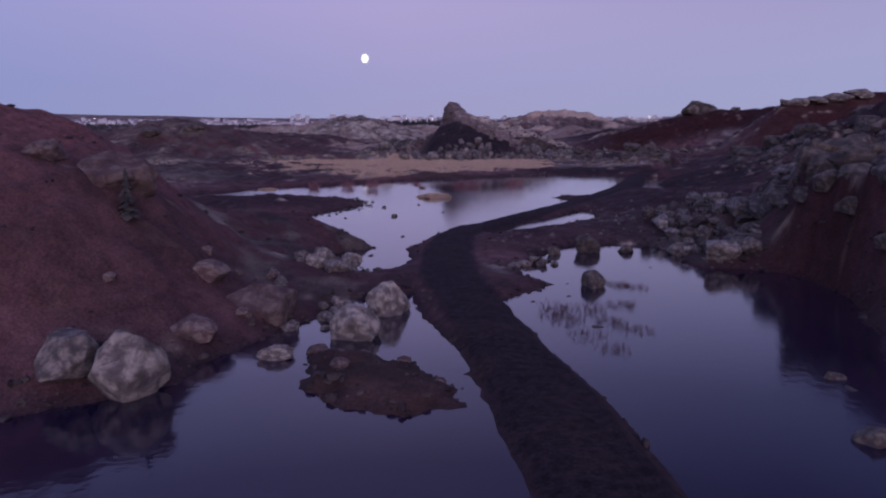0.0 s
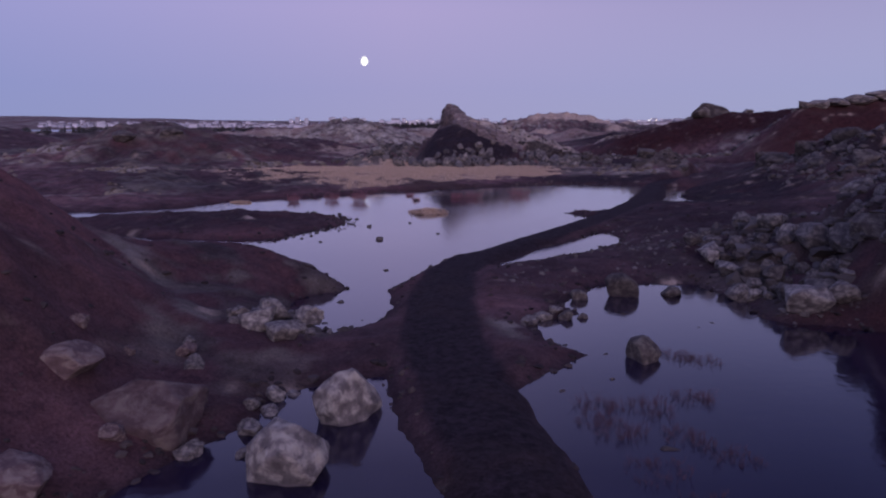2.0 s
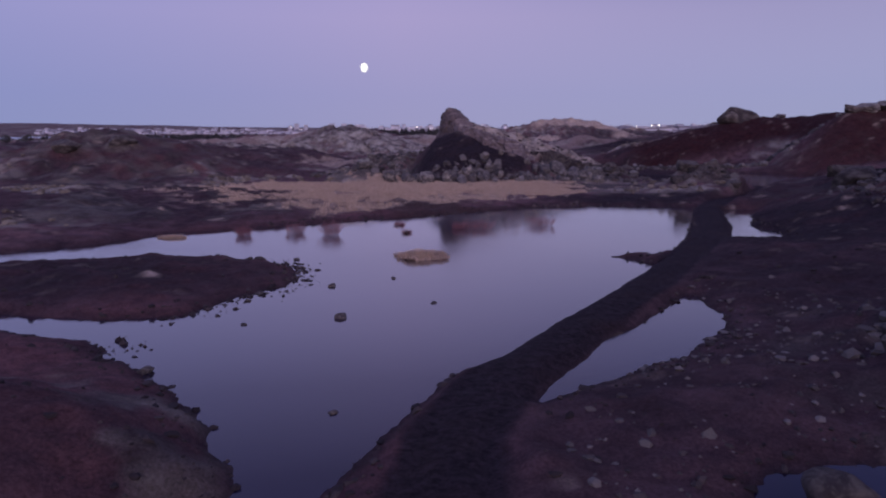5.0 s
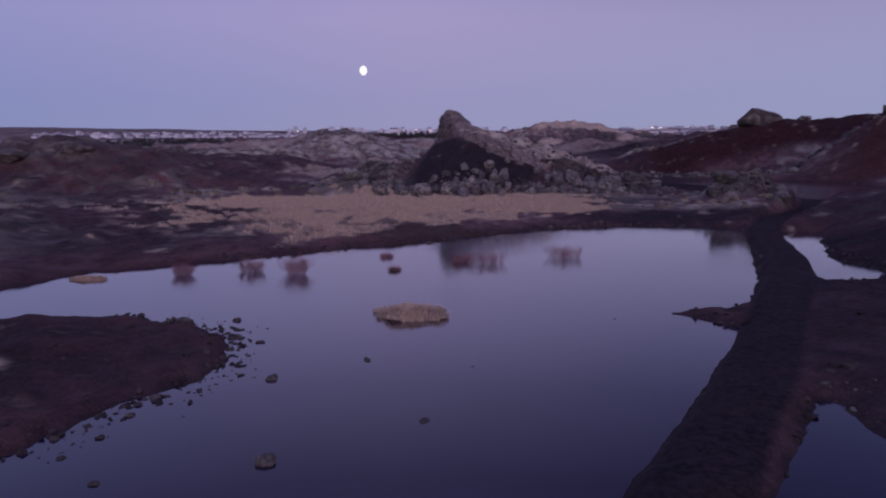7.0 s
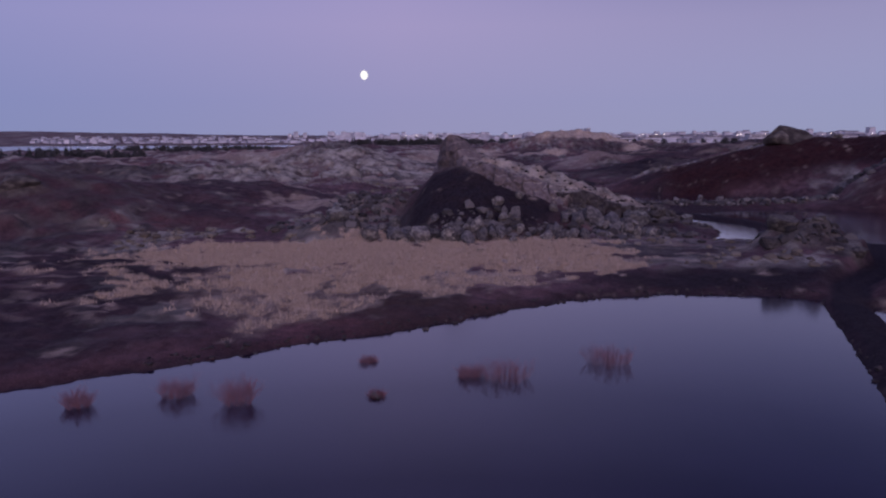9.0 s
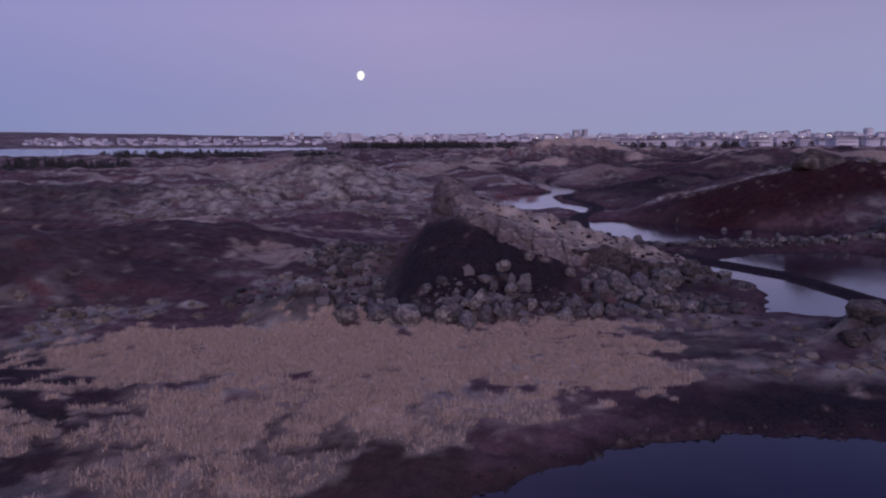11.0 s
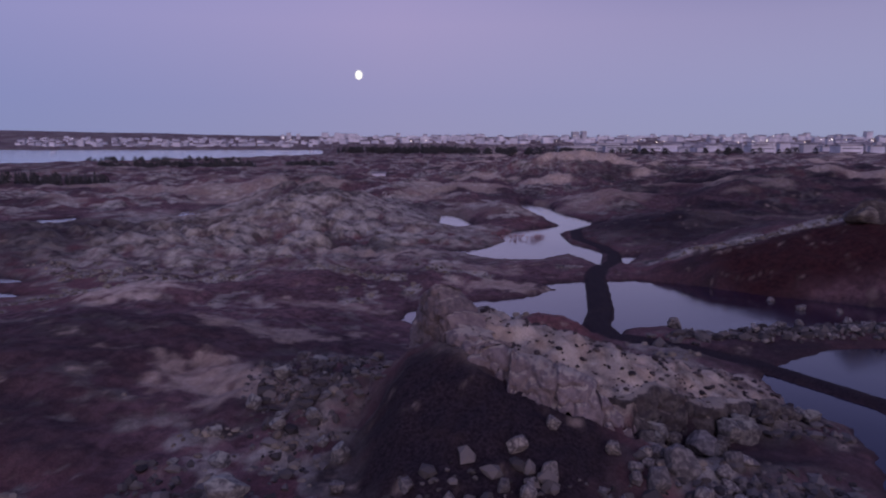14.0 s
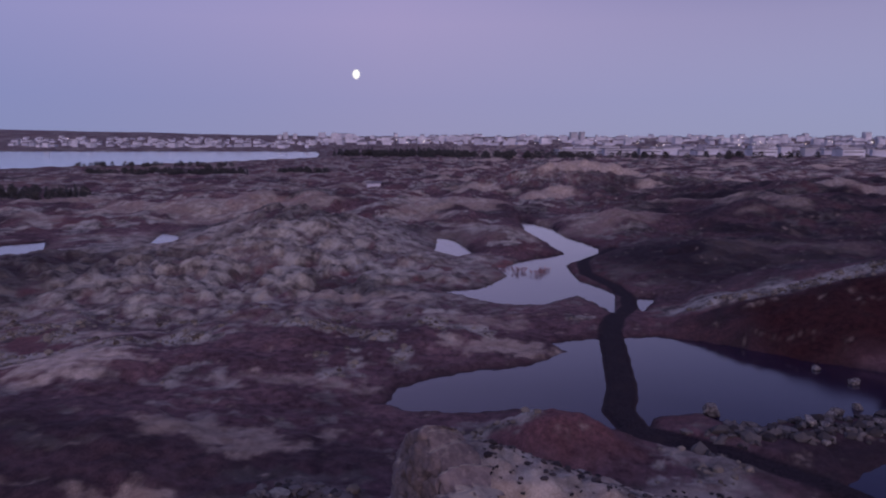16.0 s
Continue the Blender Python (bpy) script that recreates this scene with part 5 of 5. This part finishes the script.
protos = []
for k in range(3):
    top = new("fir_tree")
    tr, cr = conifer_meshes(30 + k, 3.4 + k * .8, 2.6)
    part("trunk", tr, M_BARK, top)
    part("crown", cr, M_NEEDLE, top)
    tagged(top, "dark fir in a far plantation", "tree", "firs of the far plantations")
    protos.append(top)
bushes = []
for k in range(2):
    top = new("birch_tree")
    tr, cr = grove_tree(50 + k)
    part("trunk", tr, M_BARK, top)
    part("crown", cr, M_NEEDLE, top)
    tagged(top, "dark low birch in a far grove", "tree", "birches of the far groves")
    bushes.append(top)
spots = []
for cx, cy, rx, ry, n, kind in ((-142, 330, 26, 16, 40, 0), (-150, 330, 34, 22, 40, 1), (-140, 490, 34, 8, 40, 0), (-150, 485, 50, 14, 60, 1), (-200, 585, 60, 12, 40, 1), (-78, 505, 16, 6, 26, 1), (-60, 880, 60, 50, 50, 0), (-5, 900, 36, 40, 46, 0), (-30, 860, 80, 30, 80, 1), (70, 800, 90, 40, 50, 1), (260, 840, 160, 30, 40, 1)):
    for _ in range(n):
        a, q = rnd.uniform(0, 6.283), math.sqrt(rnd.random())
        spots.append((cx + math.cos(a) * q * rx, cy + math.sin(a) * q * ry, kind))
zz = sample([s[0] for s in spots], [s[1] for s in spots])["z"]
used = set()
for i, ((x, y, kind), z) in enumerate(zip(spots, zz)):
    if z < .2:
        continue
    p = (protos, bushes)[kind][i % (3, 2)[kind]]
    m = pose(x, y, z - rnd.uniform(.1, 1.2), 0, 0, rnd.uniform(0, 360)) @ Matrix.Scale(2.0 if y > 700 else 1.0, 4)
    if p not in used:
        used.add(p)
        p.matrix_world = m
    else:
        copy_thing(p, m)


# ---- the far town ----
def block_mesh():
    bm = bmesh.new()
    bmesh.ops.create_cube(bm, size=1.0)
    bmesh.ops.translate(bm, verts=bm.verts, vec=(0, 0, .5))
    return bm


def house(x, y, w, d, h, turn, gable, label, glazed=False):
    z = height_at(x, y)
    top = new("building")
    top.matrix_world = pose(x, y, z - .5, 0, 0, turn)
    tagged(top, label, "building", "buildings of the far town")
    bm = block_mesh()
    bmesh.ops.scale(bm, verts=bm.verts, vec=(w, d, h + .5))
    part("wall", bm, M_WALL, top)
    bm = bmesh.new()
    if gable:
        rise = min(d * .28, 4)
        c = [(-w / 2 - .4, -d / 2 - .4, h + .5), (w / 2 + .4, -d / 2 - .4, h + .5), (w / 2 + .4, d / 2 + .4, h + .5), (-w / 2 - .4, d / 2 + .4, h + .5), (-w / 2 - .4, 0, h + .5 + rise), (w / 2 + .4, 0, h + .5 + rise)]
        v = [bm.verts.new(p) for p in c]
        for f in ((0, 1, 5, 4), (2, 3, 4, 5), (1, 2, 5), (3, 0, 4), (3, 2, 1, 0)):
            bm.faces.new([v[k] for k in f])
    else:
        bmesh.ops.create_cube(bm, size=1.0)
        bmesh.ops.scale(bm, verts=bm.verts, vec=(w + .6, d + .6, .7))
        bmesh.ops.translate(bm, verts=bm.verts, vec=(0, 0, h + .85))
    part("roof", bm, M_ROOF, top)
    if glazed:
        storeys = max(1, int(h / 3.2))
        for k in range(storeys):
            bm = bmesh.new()
            bmesh.ops.create_cube(bm, size=1.0)
            bmesh.ops.scale(bm, verts=bm.verts, vec=(w * .86, .25, .9))
            bmesh.ops.translate(bm, verts=bm.verts, vec=(0, -d / 2 - .05, .5 + 1.7 + k * (h / storeys)))
            part("window", bm, M_GLASS, top, "dark ribbon window")
    return top


FAR = []      # x, y, width, depth, height, turn, gabled


def far_town():
    """The far rows of the town, too small to tell apart, as one mesh of walls and roofs."""
    zs_ = sample([f[0] for f in FAR], [f[1] for f in FAR])["z"]
    vs, fs, which = [], [], []
    for (x, y, w, d, h, turn, gable), z in zip(FAR, zs_):
        m = pose(x, y, z - .5, 0, 0, turn)
        o = len(vs)
        w, d = w / 2, d / 2
        vs += [m @ Vector(p) for p in ((-w, -d, 0), (w, -d, 0), (w, d, 0), (-w, d, 0), (-w, -d, h), (w, -d, h), (w, d, h), (-w, d, h))]
        fs += [(o, o + 1, o + 5, o + 4), (o + 1, o + 2, o + 6, o + 5), (o + 2, o + 3, o + 7, o + 6), (o + 3, o, o + 4, o + 7)]
        which += [0] * 4
        r, e, b = (min(d * .5, 4), .4, h) if gable else (0, .3, h + .5)
        o = len(vs)
        vs += [m @ Vector(p) for p in ((-w - e, -d - e, b), (w + e, -d - e, b), (w + e, d + e, b), (-w - e, d + e, b), (-w - e, 0, b + r + .05), (w + e, 0, b + r + .05))]
        fs += [(o, o + 1, o + 5, o + 4), (o + 2, o + 3, o + 4, o + 5), (o + 1, o + 2, o + 5), (o + 3, o, o + 4), (o + 3, o + 2, o + 1, o)]
        which += [1] * 5
    ob = mesh_object("town", vs, fs, M_WALL)
    ob.data.materials.append(M_ROOF)
    ob.data.polygons.foreach_set("material_index", which)
    return tagged(ob, "pale houses and blocks of a far town under the horizon", "town", kind="stuff")


town = random.Random(77)
for x, y, w, h in ((160, 915, 44, 8), (214, 930, 34, 7), (250, 925, 24, 9), (205, 960, 30, 11), (300, 1010, 30, 9), (372, 905, 28, 9), (470, 900, 26, 9), (545, 870, 24, 10), (420, 1010, 28, 10)):
    house(x, y, w, 22, h, town.uniform(-12, 12), False, "long white industrial building with a flat roof", True)
for k in range(70):
    y = town.uniform(930, 1080)
    x = y * (.30 + .37 * k / 70) + town.uniform(-6, 6)
    house(x, y, town.uniform(7, 17), 9, town.choice((5, 6, 7, 8, 10)), town.uniform(-14, 14), town.random() < .4, "white house in a row on the edge of a far town")
for _ in range(110):
    y = town.uniform(930, 1500)
    x = y * town.uniform(.17, .66)
    house(x, y, town.uniform(9, 24), 10, town.choice((4, 5, 6, 7, 9)), town.uniform(-25, 25), town.random() < .5, "white house on the near edge of a far town")
for _ in range(340):
    y = town.uniform(1700, 3300)
    x = y * town.uniform(-.16, .66)
    FAR.append((x, y, town.uniform(8, 30), 14, town.choice((6, 7, 8, 10, 13, 16)), town.uniform(-20, 20), town.random() < .3))
for _ in range(230):
    y = town.uniform(1350, 2300)
    x = y * town.uniform(-.56, -.14)
    FAR.append((x, y, town.uniform(6, 15), 11, town.choice((4, 5, 6, 8)), town.uniform(-20, 20), town.random() < .4))
for x, y, w, h in ((-530, 2600, 16, 22), (-505, 2640, 14, 18), (-560, 2640, 14, 15), (420, 2300, 20, 24), (446, 2300, 14, 26), (-420, 2700, 24, 20), (-360, 2600, 20, 18), (1450, 2500, 22, 24)):
    house(x, y, w, 20, h, 8, False, "pale tower block of a far town")

far_town()

# street lights of the town
pole_bm, head_bm = bmesh.new(), bmesh.new()
bmesh.ops.create_cone(pole_bm, cap_ends=True, segments=6, radius1=.2, radius2=.12, depth=12)
bmesh.ops.translate(pole_bm, verts=pole_bm.verts, vec=(0, 0, 6))
bmesh.ops.create_icosphere(head_bm, subdivisions=2, radius=.6)
bmesh.ops.scale(head_bm, verts=head_bm.verts, vec=(1, 1, .6))
bmesh.ops.translate(head_bm, verts=head_bm.verts, vec=(0, 0, 12.4))
lamp = new("street_lamp")
tagged(lamp, "lit street lamp in a far town", "street lamp", "lamps of the far town")
part("pole", pole_bm, M_ROOF, lamp)
part("head", head_bm, M_LAMP, lamp, "glowing lamp head")
first = True
for i in range(46):
    y = town.uniform(950, 2400)
    x = y * (town.uniform(.12, .66) if i < 36 else town.uniform(-.5, .1))
    m = pose(x, y, height_at(x, y), 0, 0, 0)
    if first:
        lamp.matrix_world = m
        first = False
    else:
        copy_thing(lamp, m)

# a pale shed on the moor
house(-27, 398, 6, 3, 1.3, 4, True, "small pale shed on the moor")

# ---- the moon ----
bm = bmesh.new()
bmesh.ops.create_uvsphere(bm, u_segments=32, v_segments=20, radius=1.0)
me = bpy.data.meshes.new("moon")
bm.to_mesh(me)
bm.free()
me.materials.append(M_MOON)
moon = tagged(new("moon", me), "nearly full white moon low in the dusk sky", "moon", kind="structure")
moon.matrix_world = Matrix.Translation(Vector((0, 45, 12)) + 4850 * Vector((-.1096, .989, .0853)).normalized()) @ Matrix.Diagonal((24, 24, 30, 1))
